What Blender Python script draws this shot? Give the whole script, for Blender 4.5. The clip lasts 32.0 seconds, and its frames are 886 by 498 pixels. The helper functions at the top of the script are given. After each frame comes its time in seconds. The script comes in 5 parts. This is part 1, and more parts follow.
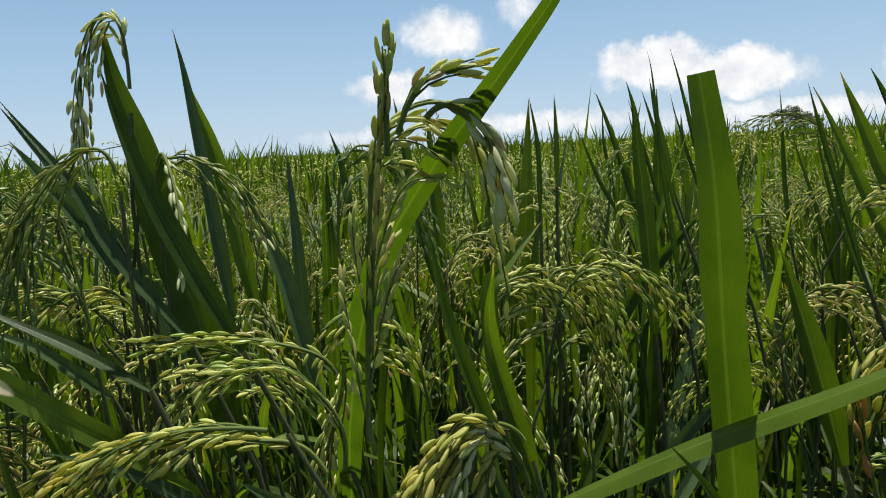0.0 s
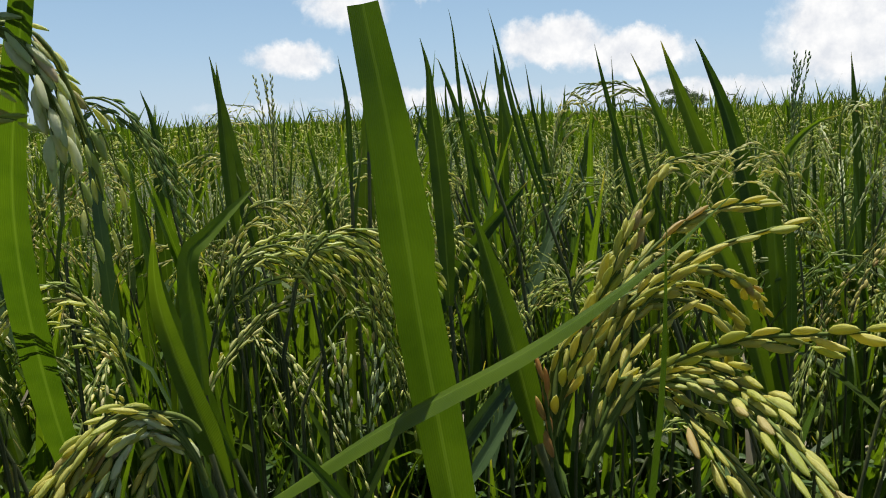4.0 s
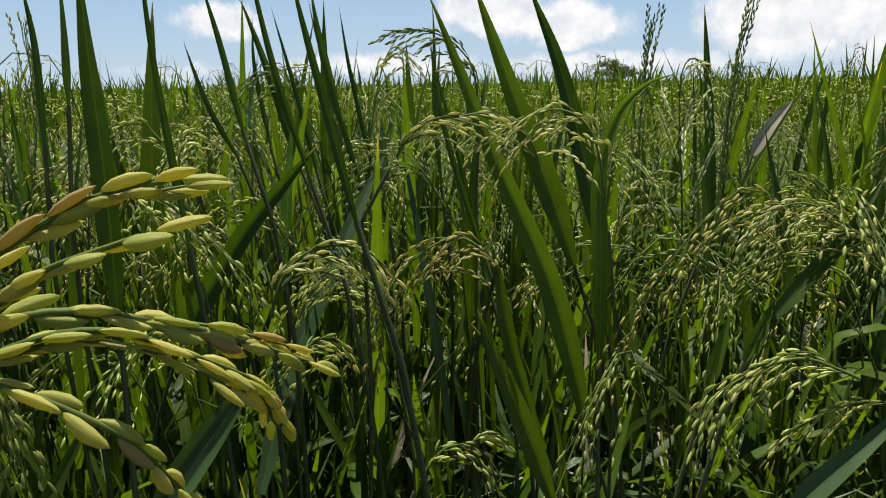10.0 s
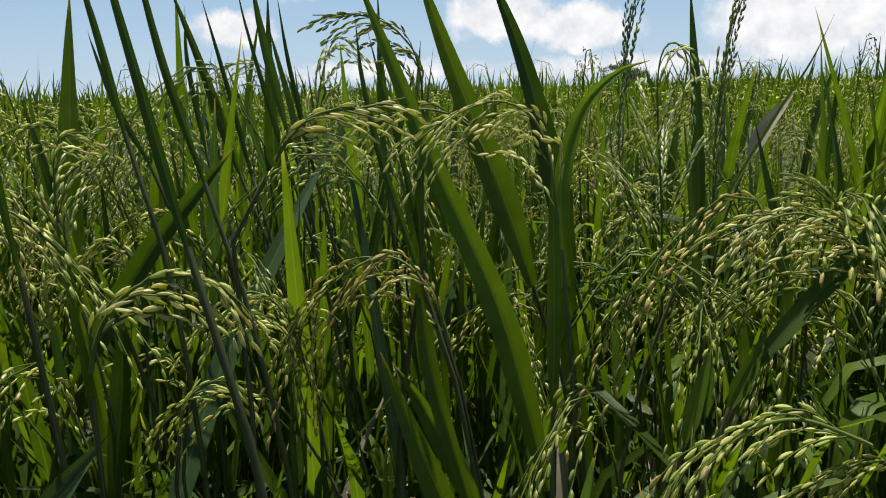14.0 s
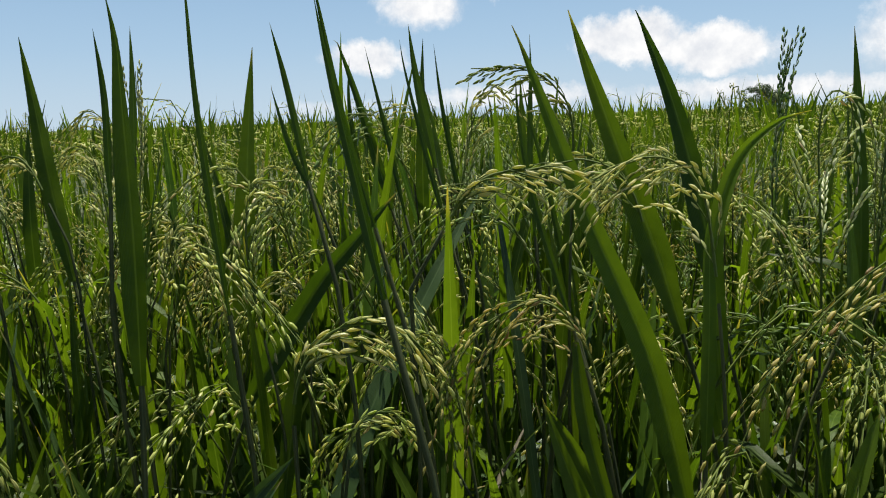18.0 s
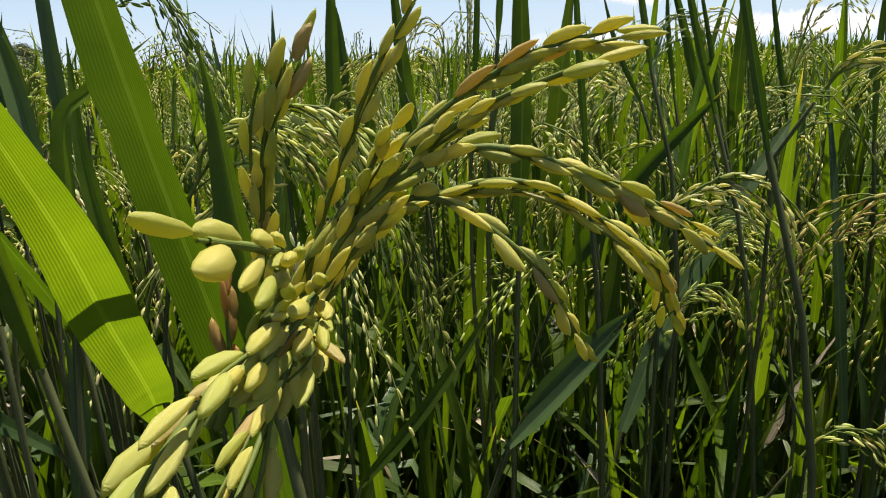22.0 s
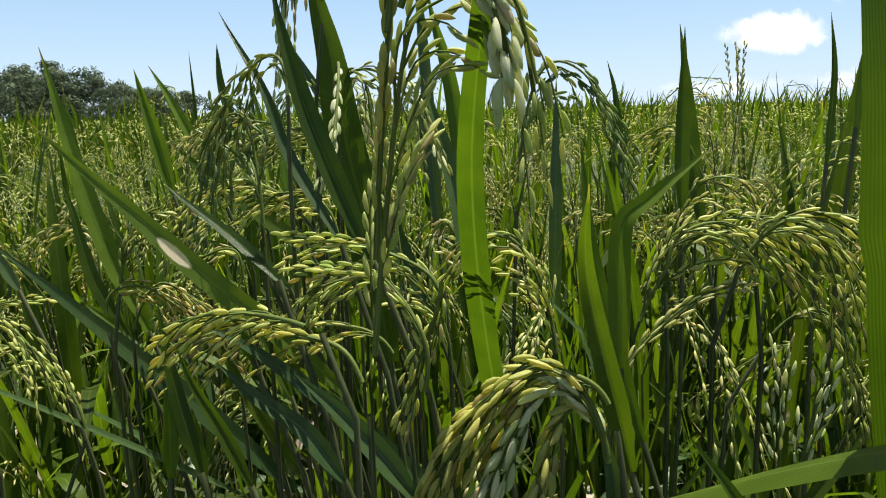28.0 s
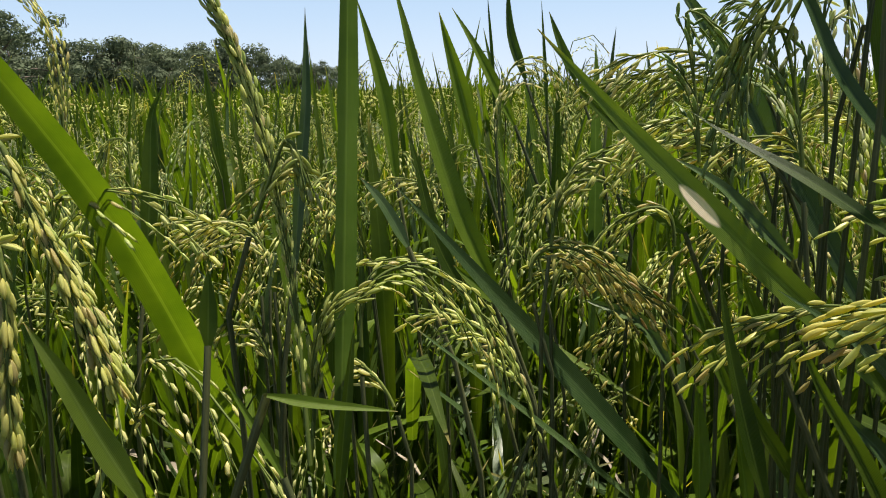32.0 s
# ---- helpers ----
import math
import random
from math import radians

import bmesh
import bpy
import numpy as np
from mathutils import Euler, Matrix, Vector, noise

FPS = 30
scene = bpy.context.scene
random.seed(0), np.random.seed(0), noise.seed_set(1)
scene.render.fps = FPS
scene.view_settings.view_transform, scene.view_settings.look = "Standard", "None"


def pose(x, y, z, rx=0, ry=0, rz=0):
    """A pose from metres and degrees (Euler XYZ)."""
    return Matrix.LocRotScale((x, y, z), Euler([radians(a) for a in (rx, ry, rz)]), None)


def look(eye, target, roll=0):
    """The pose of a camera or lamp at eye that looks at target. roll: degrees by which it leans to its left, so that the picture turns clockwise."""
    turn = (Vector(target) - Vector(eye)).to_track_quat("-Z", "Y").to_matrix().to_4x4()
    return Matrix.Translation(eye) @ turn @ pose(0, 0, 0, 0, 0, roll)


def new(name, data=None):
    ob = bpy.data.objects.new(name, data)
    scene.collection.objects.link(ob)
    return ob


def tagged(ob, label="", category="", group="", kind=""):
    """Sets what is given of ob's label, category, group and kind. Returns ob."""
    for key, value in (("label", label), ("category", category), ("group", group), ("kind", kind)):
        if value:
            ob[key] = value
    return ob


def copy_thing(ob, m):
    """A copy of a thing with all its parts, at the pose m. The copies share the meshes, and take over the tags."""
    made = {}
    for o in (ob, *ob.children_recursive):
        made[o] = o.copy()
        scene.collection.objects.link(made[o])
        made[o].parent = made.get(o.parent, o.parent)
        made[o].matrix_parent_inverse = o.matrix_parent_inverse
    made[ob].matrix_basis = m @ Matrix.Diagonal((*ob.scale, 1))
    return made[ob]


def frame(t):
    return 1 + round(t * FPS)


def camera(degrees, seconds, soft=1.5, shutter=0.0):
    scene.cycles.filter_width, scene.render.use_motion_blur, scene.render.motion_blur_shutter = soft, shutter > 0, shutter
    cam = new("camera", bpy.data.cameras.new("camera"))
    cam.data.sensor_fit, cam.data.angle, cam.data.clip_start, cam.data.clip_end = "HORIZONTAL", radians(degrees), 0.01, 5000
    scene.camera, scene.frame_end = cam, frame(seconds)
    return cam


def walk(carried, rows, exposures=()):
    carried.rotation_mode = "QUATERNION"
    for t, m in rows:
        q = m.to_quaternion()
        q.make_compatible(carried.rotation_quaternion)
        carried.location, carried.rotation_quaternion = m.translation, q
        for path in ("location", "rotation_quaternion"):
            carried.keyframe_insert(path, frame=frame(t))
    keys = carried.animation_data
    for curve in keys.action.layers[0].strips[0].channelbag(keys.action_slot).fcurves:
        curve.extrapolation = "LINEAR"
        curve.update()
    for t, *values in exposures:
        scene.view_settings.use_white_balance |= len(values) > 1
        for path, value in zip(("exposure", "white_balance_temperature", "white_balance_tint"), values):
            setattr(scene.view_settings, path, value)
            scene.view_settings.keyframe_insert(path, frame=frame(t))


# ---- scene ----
LENS = 65.5
cam = camera(LENS, 32.0, soft=1.05)
PATH = [
    (0, (-0.0035, 0.0172, 0.8991), (0.4652, 1.9398, 0.6097), -3.0),
    (0.5, (-0.0022, 0.0172, 0.8993), (0.5116, 1.9279, 0.6074), -2.60),
    (1, (-0.0021, 0.0215, 0.9006), (0.5718, 1.9103, 0.5794), -2.06),
    (1.5, (0.0033, 0.0236, 0.8992), (0.6455, 1.8871, 0.5603), -2.18),
    (2, (0.0148, 0.0214, 0.8942), (0.6915, 1.8736, 0.5607), -2.23),
    (2.5, (0.0338, 0.0199, 0.8902), (0.7229, 1.8664, 0.5500), -2.01),
    (3, (0.0460, 0.0175, 0.8883), (0.7506, 1.8574, 0.5446), -2.40),
    (3.5, (0.0615, 0.0234, 0.8886), (0.7792, 1.8531, 0.5184), -2.32),
    (4, (0.0744, 0.0231, 0.8872), (0.7983, 1.8498, 0.5137), -2.17),
    (4.5, (0.0846, 0.0275, 0.8866), (0.8190, 1.8477, 0.5027), -2.05),
    (6.5, (0.1208, 0.0309, 0.8845), (0.8747, 1.8424, 0.4969), -2.02),
    (7, (0.1305, 0.0319, 0.8827), (0.8956, 1.8368, 0.4865), -2.33),
    (7.5, (0.1417, 0.0345, 0.8811), (0.9119, 1.8359, 0.4791), -1.84),
    (8, (0.1585, 0.0413, 0.8791), (0.9372, 1.8373, 0.4692), -1.52),
    (8.5, (0.1732, 0.0473, 0.8779), (0.9852, 1.8279, 0.4651), -1.54),
    (9, (0.1890, 0.0524, 0.8766), (1.0214, 1.8214, 0.4553), -1.56),
    (9.5, (0.2091, 0.0597, 0.8728), (1.0789, 1.8052, 0.4290), -1.21),
    (10, (0.2253, 0.0691, 0.8723), (1.1095, 1.8019, 0.4080), -0.96),
    (10.5, (0.2394, 0.0755, 0.8713), (1.1510, 1.7977, 0.4206), -0.39),
    (11, (0.2517, 0.0809, 0.8704), (1.1536, 1.8070, 0.4152), -0.94),
    (11.5, (0.2638, 0.0851, 0.8688), (1.1500, 1.8198, 0.4156), -1.65),
    (12, (0.2773, 0.0919, 0.8667), (1.1530, 1.8305, 0.4082), -2.22),
    (12.5, (0.2847, 0.0968, 0.8655), (1.1665, 1.8336, 0.4116), -2.15),
    (13, (0.2931, 0.1030, 0.8635), (1.1729, 1.8429, 0.4179), -1.96),
    (13.5, (0.2992, 0.1087, 0.8616), (1.1661, 1.8545, 0.4133), -1.67),
    (15.5, (0.3029, 0.1215, 0.8738), (1.1103, 1.8975, 0.4332), -1.80),
    (16, (0.2993, 0.1194, 0.8762), (1.0717, 1.9176, 0.4641), -1.61),
    (16.5, (0.2940, 0.1178, 0.8762), (1.0228, 1.9381, 0.4822), -1.28),
    (17, (0.2860, 0.1040, 0.8779), (0.9473, 1.9522, 0.4948), -1.41),
    (17.5, (0.2825, 0.1070, 0.8787), (0.8741, 1.9797, 0.5008), -1.55),
    (18, (0.2780, 0.1042, 0.8795), (0.8146, 1.9947, 0.5080), -1.95),
    (18.5, (0.2714, 0.0974, 0.8812), (0.7306, 2.0068, 0.5024), -2.65),
    (19, (0.2660, 0.0884, 0.8771), (0.6630, 2.0152, 0.5169), -2.03),
    (19.5, (0.2497, 0.0867, 0.8731), (0.5590, 2.0270, 0.4994), -1.27),
    (20, (0.2430, 0.0820, 0.8774), (0.4426, 2.0296, 0.4690), -1.73),
    (20.5, (0.2341, 0.0762, 0.8750), (0.3305, 2.0253, 0.4370), -2.41),
    (21, (0.2273, 0.0730, 0.8665), (0.1957, 2.0160, 0.3935), -3.16),
    (21.5, (0.2226, 0.0677, 0.8609), (0.1252, 1.9957, 0.3380), -2.05),
    (22, (0.2189, 0.0645, 0.8556), (0.0539, 1.9856, 0.3245), -1.97),
    (22.5, (0.2136, 0.0563, 0.8562), (0.0143, 1.9795, 0.3450), -1.90),
    (23, (0.2038, 0.0580, 0.8579), (-0.0241, 1.9818, 0.3608), -1.78),
    (23.5, (0.1957, 0.0617, 0.8578), (-0.0386, 1.9887, 0.3762), -0.89),
    (24, (0.1882, 0.0606, 0.8591), (-0.0308, 1.9885, 0.3741), -0.72),
    (26.5, (0.1383, 0.0563, 0.8776), (-0.1051, 1.9925, 0.4394), -2.83),
    (27, (0.1222, 0.0536, 0.8763), (-0.2066, 1.9868, 0.4832), -2.30),
    (27.5, (0.1002, 0.0445, 0.8792), (-0.3469, 1.9557, 0.4951), -1.44),
    (28, (0.0786, 0.0416, 0.8804), (-0.4247, 1.9369, 0.4873), -1.43),
    (28.5, (0.0584, 0.0416, 0.8831), (-0.4928, 1.9227, 0.4861), -1.88),
    (29, (0.0346, 0.0429, 0.8827), (-0.5757, 1.9056, 0.4857), -1.70),
    (29.5, (0.0193, 0.0410, 0.8842), (-0.6483, 1.8800, 0.4690), -2.38),
    (30, (-0.0020, 0.0422, 0.8811), (-0.7263, 1.8568, 0.4537), -2.52),
    (30.5, (-0.0208, 0.0434, 0.8794), (-0.7812, 1.8401, 0.4394), -2.30),
    (31, (-0.0445, 0.0455, 0.8739), (-0.8476, 1.8237, 0.4343), -1.69),
    (31.5, (-0.0627, 0.0509, 0.8674), (-0.9023, 1.8113, 0.4246), -1.43),
    (32, (-0.0854, 0.0589, 0.8622), (-0.9617, 1.7986, 0.4091), -1.49),
]
# the film's camera opens up a little while it looks into the dark of the near plants
EXPOSURES = [(0.0, 0.84, 6500, 10), (3.0, 0.82, 6500, 10), (13.0, 0.81, 6500, 11), (16.0, 0.79, 6500, 10), (17.0, 1.02, 6500, 10), (18.0, 0.82, 6500, 10), (20.0, 0.91, 6550, 11), (21.0, 0.96, 6650, 12), (22.0, 1.18, 6950, 15), (24.0, 1.46, 7150, 18), (26.5, 1.40, 6850, 15), (28.0, 1.24, 6600, 12), (30.0, 1.14, 6600, 11), (32.0, 1.22, 6900, 17)]
walk(cam, [(t, look(eye, target, roll)) for t, eye, target, roll in PATH], EXPOSURES)

# ---- light ----
SUN_AZ, SUN_EL = 22.0, 74.5  # degrees clockwise from +y, and above the horizon

sun_data = bpy.data.lights.new("sun", "SUN")
sun_data.energy, sun_data.angle, sun_data.color = 5.0, radians(0.6), (1.0, 0.955, 0.87)
sun = new("sun", sun_data)
sun_way = Vector((math.sin(radians(SUN_AZ)) * math.cos(radians(SUN_EL)), math.cos(radians(SUN_AZ)) * math.cos(radians(SUN_EL)), math.sin(radians(SUN_EL))))
sun.matrix_world = look(sun_way * 50, (0, 0, 0))


class Nodes:
    """A short way to write node trees."""

    def __init__(self, tree):
        self.tree = tree
        tree.nodes.clear()

    def add(self, kind, out=0, **given):
        node = self.tree.nodes.new(kind)
        for key, value in given.items():
            if key[0] == "_":
                socket = node.inputs[int(key[1:])]
            elif key in node.inputs:
                socket = node.inputs[key]
            elif key.replace("_", " ") in node.inputs:
                socket = node.inputs[key.replace("_", " ")]
            else:
                setattr(node, key, value)
                continue
            if isinstance(value, bpy.types.NodeSocket):
                self.tree.links.new(value, socket)
            else:
                socket.default_value = value
        return node.outputs[out] if node.outputs else node

    def math(self, operation, a, b=0.0, c=0.0):
        return self.add("ShaderNodeMath", operation=operation, _0=a, _1=b, _2=c)

    def ramp(self, value, *stops):
        node = self.tree.nodes.new("ShaderNodeValToRGB")
        self.tree.links.new(value, node.inputs[0])
        while len(node.color_ramp.elements) < len(stops):
            node.color_ramp.elements.new(0.5)
        for element, (at, colour) in zip(node.color_ramp.elements, stops):
            element.position, element.color = at, (*colour, 1.0)
        return node.outputs[0]

    def mix(self, factor, a, b, blend="MIX"):
        node = self.tree.nodes.new("ShaderNodeMix")
        node.data_type, node.blend_type = "RGBA", blend
        for socket, value in ((node.inputs[0], factor), (node.inputs[6], a), (node.inputs[7], b)):
            if isinstance(value, bpy.types.NodeSocket):
                self.tree.links.new(value, socket)
            else:
                socket.default_value = (*value, 1.0) if isinstance(value, tuple) and len(value) == 3 else value
        return node.outputs[2]


def build_world():
    world = bpy.data.worlds.new("sky")
    scene.world = world
    world.use_nodes = True
    n = Nodes(world.node_tree)
    sky = n.add("ShaderNodeTexSky", sky_type="NISHITA", sun_disc=False, sun_elevation=radians(SUN_EL), sun_rotation=radians(SUN_AZ), air_density=1.0, dust_density=1.0, ozone_density=1.6)
    way = n.add("ShaderNodeTexCoord", 0)
    # cumulus low over the horizon: soft round masks broken up by noise; azimuth, elevation, half width, half height in degrees, density
    clouds = ((10.2, 5.0, 4.2, 1.7, 1.0), (14.6, 9.0, 4.0, 2.6, 0.9), (31.0, 5.6, 5.0, 2.4, 1.25), (37.0, 4.4, 5.6, 2.2, 1.25), (53.0, 5.0, 7.5, 4.6, 1.3), (62.0, 4.0, 8.0, 4.5, 1.2), (21.0, 10.5, 3.0, 1.6, 0.6), (22.0, 1.6, 12.0, 1.1, 0.75), (41.0, 1.4, 14.0, 1.2, 0.8), (7.0, 1.2, 6.0, 0.9, 0.5), (75.0, 9.0, 10.0, 5.0, 1.0), (150.0, 20.0, 24.0, 9.0, 1.0), (-120.0, 24.0, 26.0, 9.0, 0.9))
    rough = n.add("ShaderNodeTexNoise", 1, Vector=way, Scale=22.0, Detail=10.0, Roughness=0.66)
    shift = n.add("ShaderNodeVectorMath", operation="SUBTRACT", _0=rough, _1=(0.5, 0.5, 0.5))
    shift = n.add("ShaderNodeVectorMath", operation="MULTIPLY", _0=shift, _1=(0.075, 0.075, 0.05))
    bent = n.add("ShaderNodeVectorMath", operation="ADD", _0=way, _1=shift)
    parts = n.tree.nodes.new("ShaderNodeSeparateXYZ")
    n.tree.links.new(bent, parts.inputs[0])
    azimuth = n.math("ARCTAN2", parts.outputs[0], parts.outputs[1])
    height = n.math("ARCSINE", parts.outputs[2])
    total = None
    for az, el, wide, high, dense in clouds:
        u = n.math("DIVIDE", n.math("SUBTRACT", azimuth, radians(az)), radians(wide))
        v = n.math("DIVIDE", n.math("SUBTRACT", height, radians(el)), radians(high))
        round_ = n.math("SUBTRACT", 1.0, n.math("ADD", n.math("MULTIPLY", u, u), n.math("MULTIPLY", v, v)))
        one = n.math("MULTIPLY", n.math("MAXIMUM", round_, 0.0), dense)
        total = one if total is None else n.math("MAXIMUM", total, one)
    puff = n.add("ShaderNodeTexNoise", 0, Vector=way, Scale=34.0, Detail=8.0, Roughness=0.6)
    amount = n.math("MULTIPLY", total, n.math("ADD", puff, 0.35))
    cover = n.add("ShaderNodeMapRange", Value=amount, From_Min=0.08, From_Max=0.72, interpolation_type="SMOOTHSTEP")
    shade = n.add("ShaderNodeMapRange", Value=puff, From_Min=0.35, From_Max=0.7)
    white = n.mix(shade, (11.2, 11.6, 12.3), (15.2, 15.1, 14.9))
    # thin haze near the horizon
    plain = n.tree.nodes.new("ShaderNodeSeparateXYZ")
    n.tree.links.new(way, plain.inputs[0])
    low = n.add("ShaderNodeMapRange", Value=plain.outputs[2], From_Min=0.02, From_Max=0.6, To_Min=0.85, To_Max=0.0)
    haze = n.ramp(plain.outputs[2], (0.0, (0.70, 0.88, 1.04)), (0.10, (0.54, 0.79, 1.06)), (0.30, (0.36, 0.67, 1.05)))
    veiled = n.mix(low, sky, n.mix(1.0, haze, (12.2, 12.2, 12.2), "MULTIPLY"))
    seen = n.mix(cover, veiled, white)
    back = n.add("ShaderNodeBackground", Color=seen, Strength=0.0395)
    n.add("ShaderNodeOutputWorld", Surface=back)


build_world()


# ---- materials ----
def material(name):
    mat = bpy.data.materials.new(name)
    mat.use_nodes = True
    return mat, Nodes(mat.node_tree)


def leaf_material(name, deep, light, glow, rough=0.42, through_share=0.56, spot=False, dry_tip=True, gloss=0.23):
    """A living leaf: parallel veins, a pale midrib, blotches, gloss on top and light that comes through."""
    mat, n = material(name)
    uv = n.add("ShaderNodeUVMap")
    split = n.tree.nodes.new("ShaderNodeSeparateXYZ")
    n.tree.links.new(uv, split.inputs[0])
    u, v = split.outputs[0], split.outputs[1]
    own = n.add("ShaderNodeObjectInfo", 5)
    isle = n.add("ShaderNodeNewGeometry", 8)
    chance = n.math("FRACT", n.math("ADD", own, isle))
    place = n.add("ShaderNodeTexCoord", 3)
    blotch = n.add("ShaderNodeTexNoise", 0, Vector=place, Scale=38.0, Detail=4.0, Roughness=0.6)
    fine = n.add("ShaderNodeTexNoise", 0, Vector=place, Scale=420.0, Detail=2.0)
    vein = n.math("SINE", n.math("MULTIPLY", u, 120.0))
    vein = n.math("MULTIPLY_ADD", vein, 0.5, 0.5)
    tone = n.math("ADD", n.math("MULTIPLY", blotch, 0.85), n.math("MULTIPLY", chance, 0.38))
    tone = n.math("ADD", tone, n.math("MULTIPLY", vein, 0.06))
    base = n.ramp(tone, (0.3, deep), (0.85, light))
    rib = n.add("ShaderNodeMapRange", Value=n.math("ABSOLUTE", n.math("SUBTRACT", u, 0.5)), From_Min=0.025, From_Max=0.055, To_Min=0.3, To_Max=0.0)
    base = n.mix(rib, base, tuple(min(1.0, c * 1.5 + 0.03) for c in light))
    dry = n.add("ShaderNodeMapRange", Value=v, From_Min=0.93, From_Max=1.0, To_Max=0.7)
    dry = n.math("MULTIPLY", dry, n.math("GREATER_THAN", chance, 0.45))
    if dry_tip:
        base = n.mix(dry, base, (0.36, 0.27, 0.10))
    if spot:
        along = n.math("DIVIDE", n.math("SUBTRACT", v, 0.56), 0.055)
        across = n.math("DIVIDE", n.math("SUBTRACT", u, 0.40), 0.27)
        inside = n.math("SUBTRACT", 1.15, n.math("ADD", n.math("MULTIPLY", along, along), n.math("MULTIPLY", across, across)))
        inside = n.math("ADD", inside, n.math("MULTIPLY", n.math("SUBTRACT", blotch, 0.5), 1.4))
        base = n.mix(n.add("ShaderNodeMapRange", Value=inside, From_Max=0.4), base, (0.70, 0.60, 0.46))
    bump = n.add("ShaderNodeBump", Height=n.math("ADD", vein, n.math("MULTIPLY", fine, 0.6)), Strength=0.22, Distance=0.0004)
    skin = n.add("ShaderNodeBsdfPrincipled", Base_Color=base, Roughness=n.math("MULTIPLY_ADD", blotch, 0.22, rough - 0.1), Specular_IOR_Level=gloss, Normal=bump)
    lit = n.mix(1.0, base, glow, "MULTIPLY")
    inner = n.add("ShaderNodeBsdfTranslucent", Color=lit, Normal=bump)
    both = n.add("ShaderNodeMixShader", Fac=through_share, _1=skin, _2=inner)
    n.add("ShaderNodeOutputMaterial", Surface=both)
    return mat


def grain_material(name, ripe, young, odd, share=0.10):
    """Husks: ripe and unripe ones mixed, ribbed along their length, a few discoloured."""
    mat, n = material(name)
    own = n.add("ShaderNodeObjectInfo", 5)
    isle = n.add("ShaderNodeNewGeometry", 8)
    chance = n.math("FRACT", n.math("ADD", n.math("MULTIPLY", own, 7.3), isle))
    place = n.add("ShaderNodeTexCoord", 3)
    blotch = n.add("ShaderNodeTexNoise", 0, Vector=place, Scale=160.0, Detail=3.0, Roughness=0.6)
    grit = n.add("ShaderNodeTexNoise", 0, Vector=place, Scale=1800.0, Detail=2.0)
    uv = n.add("ShaderNodeUVMap")
    split = n.tree.nodes.new("ShaderNodeSeparateXYZ")
    n.tree.links.new(uv, split.inputs[0])
    rib = n.math("MULTIPLY_ADD", n.math("SINE", n.math("MULTIPLY", split.outputs[0], 31.4)), 0.5, 0.5)
    tone = n.math("ADD", n.math("MULTIPLY", chance, 0.7), n.math("MULTIPLY", blotch, 0.5))
    base = n.ramp(tone, (0.2, young), (0.75, ripe))
    tipped = n.add("ShaderNodeMapRange", Value=split.outputs[1], From_Min=0.7, From_Max=1.0, To_Max=0.45)
    base = n.mix(tipped, base, young)
    strange = n.math("LESS_THAN", n.math("FRACT", n.math("MULTIPLY", chance, 17.0)), share)
    base = n.mix(n.math("MULTIPLY", strange, 0.75), base, odd)
    bump = n.add("ShaderNodeBump", Height=n.math("ADD", rib, n.math("MULTIPLY", grit, 0.7)), Strength=0.4, Distance=0.0003)
    skin = n.add("ShaderNodeBsdfPrincipled", Base_Color=base, Roughness=0.4, Specular_IOR_Level=0.5, Normal=bump)
    inner = n.add("ShaderNodeBsdfTranslucent", Color=n.mix(1.0, base, (1.06, 1.02, 0.54), "MULTIPLY"))
    both = n.add("ShaderNodeMixShader", Fac=0.5, _1=skin, _2=inner)
    n.add("ShaderNodeOutputMaterial", Surface=both)
    return mat


LEAF = {
    "green": leaf_material("rice_leaf", (0.019, 0.042, 0.005), (0.062, 0.098, 0.010), (2.0, 2.05, 0.45)),
    "deep": leaf_material("shaded_green_rice_leaf", (0.015, 0.038, 0.004), (0.046, 0.082, 0.008), (2.0, 2.05, 0.45), 0.42, 0.4),
    "young": leaf_material("young_rice_leaf", (0.040, 0.082, 0.007), (0.092, 0.150, 0.014), (1.9, 1.85, 0.38), 0.45, 0.52),
    "fresh": leaf_material("fresh_rice_leaf", (0.038, 0.078, 0.007), (0.088, 0.142, 0.013), (1.9, 1.85, 0.38), 0.45, 0.52, dry_tip=False),
    "plain": leaf_material("shaded_plain_rice_leaf", (0.015, 0.038, 0.004), (0.046, 0.082, 0.008), (2.0, 2.05, 0.45), 0.42, 0.42, dry_tip=False),
    "bluish": leaf_material("bluish_rice_leaf", (0.021, 0.050, 0.013), (0.058, 0.100, 0.032), (1.7, 1.8, 0.6), 0.36, 0.3, gloss=0.35),
    "straw": leaf_material("dry_rice_leaf", (0.15, 0.13, 0.085), (0.38, 0.34, 0.25), (1.1, 1.05, 0.8), 0.55, 0.3),
    "spotted": leaf_material("spotted_rice_leaf", (0.040, 0.085, 0.010), (0.110, 0.170, 0.022), (2.1, 2.0, 0.5), 0.4, 0.45, spot=True),
}
STEM = leaf_material("rice_stem", (0.030, 0.044, 0.014), (0.095, 0.108, 0.042), (1.3, 1.3, 0.6), 0.6, 0.2, dry_tip=False)
RACHIS = leaf_material("panicle_branch", (0.060, 0.100, 0.016), (0.135, 0.175, 0.035), (1.4, 1.5, 0.5), 0.6, 0.3, dry_tip=False)
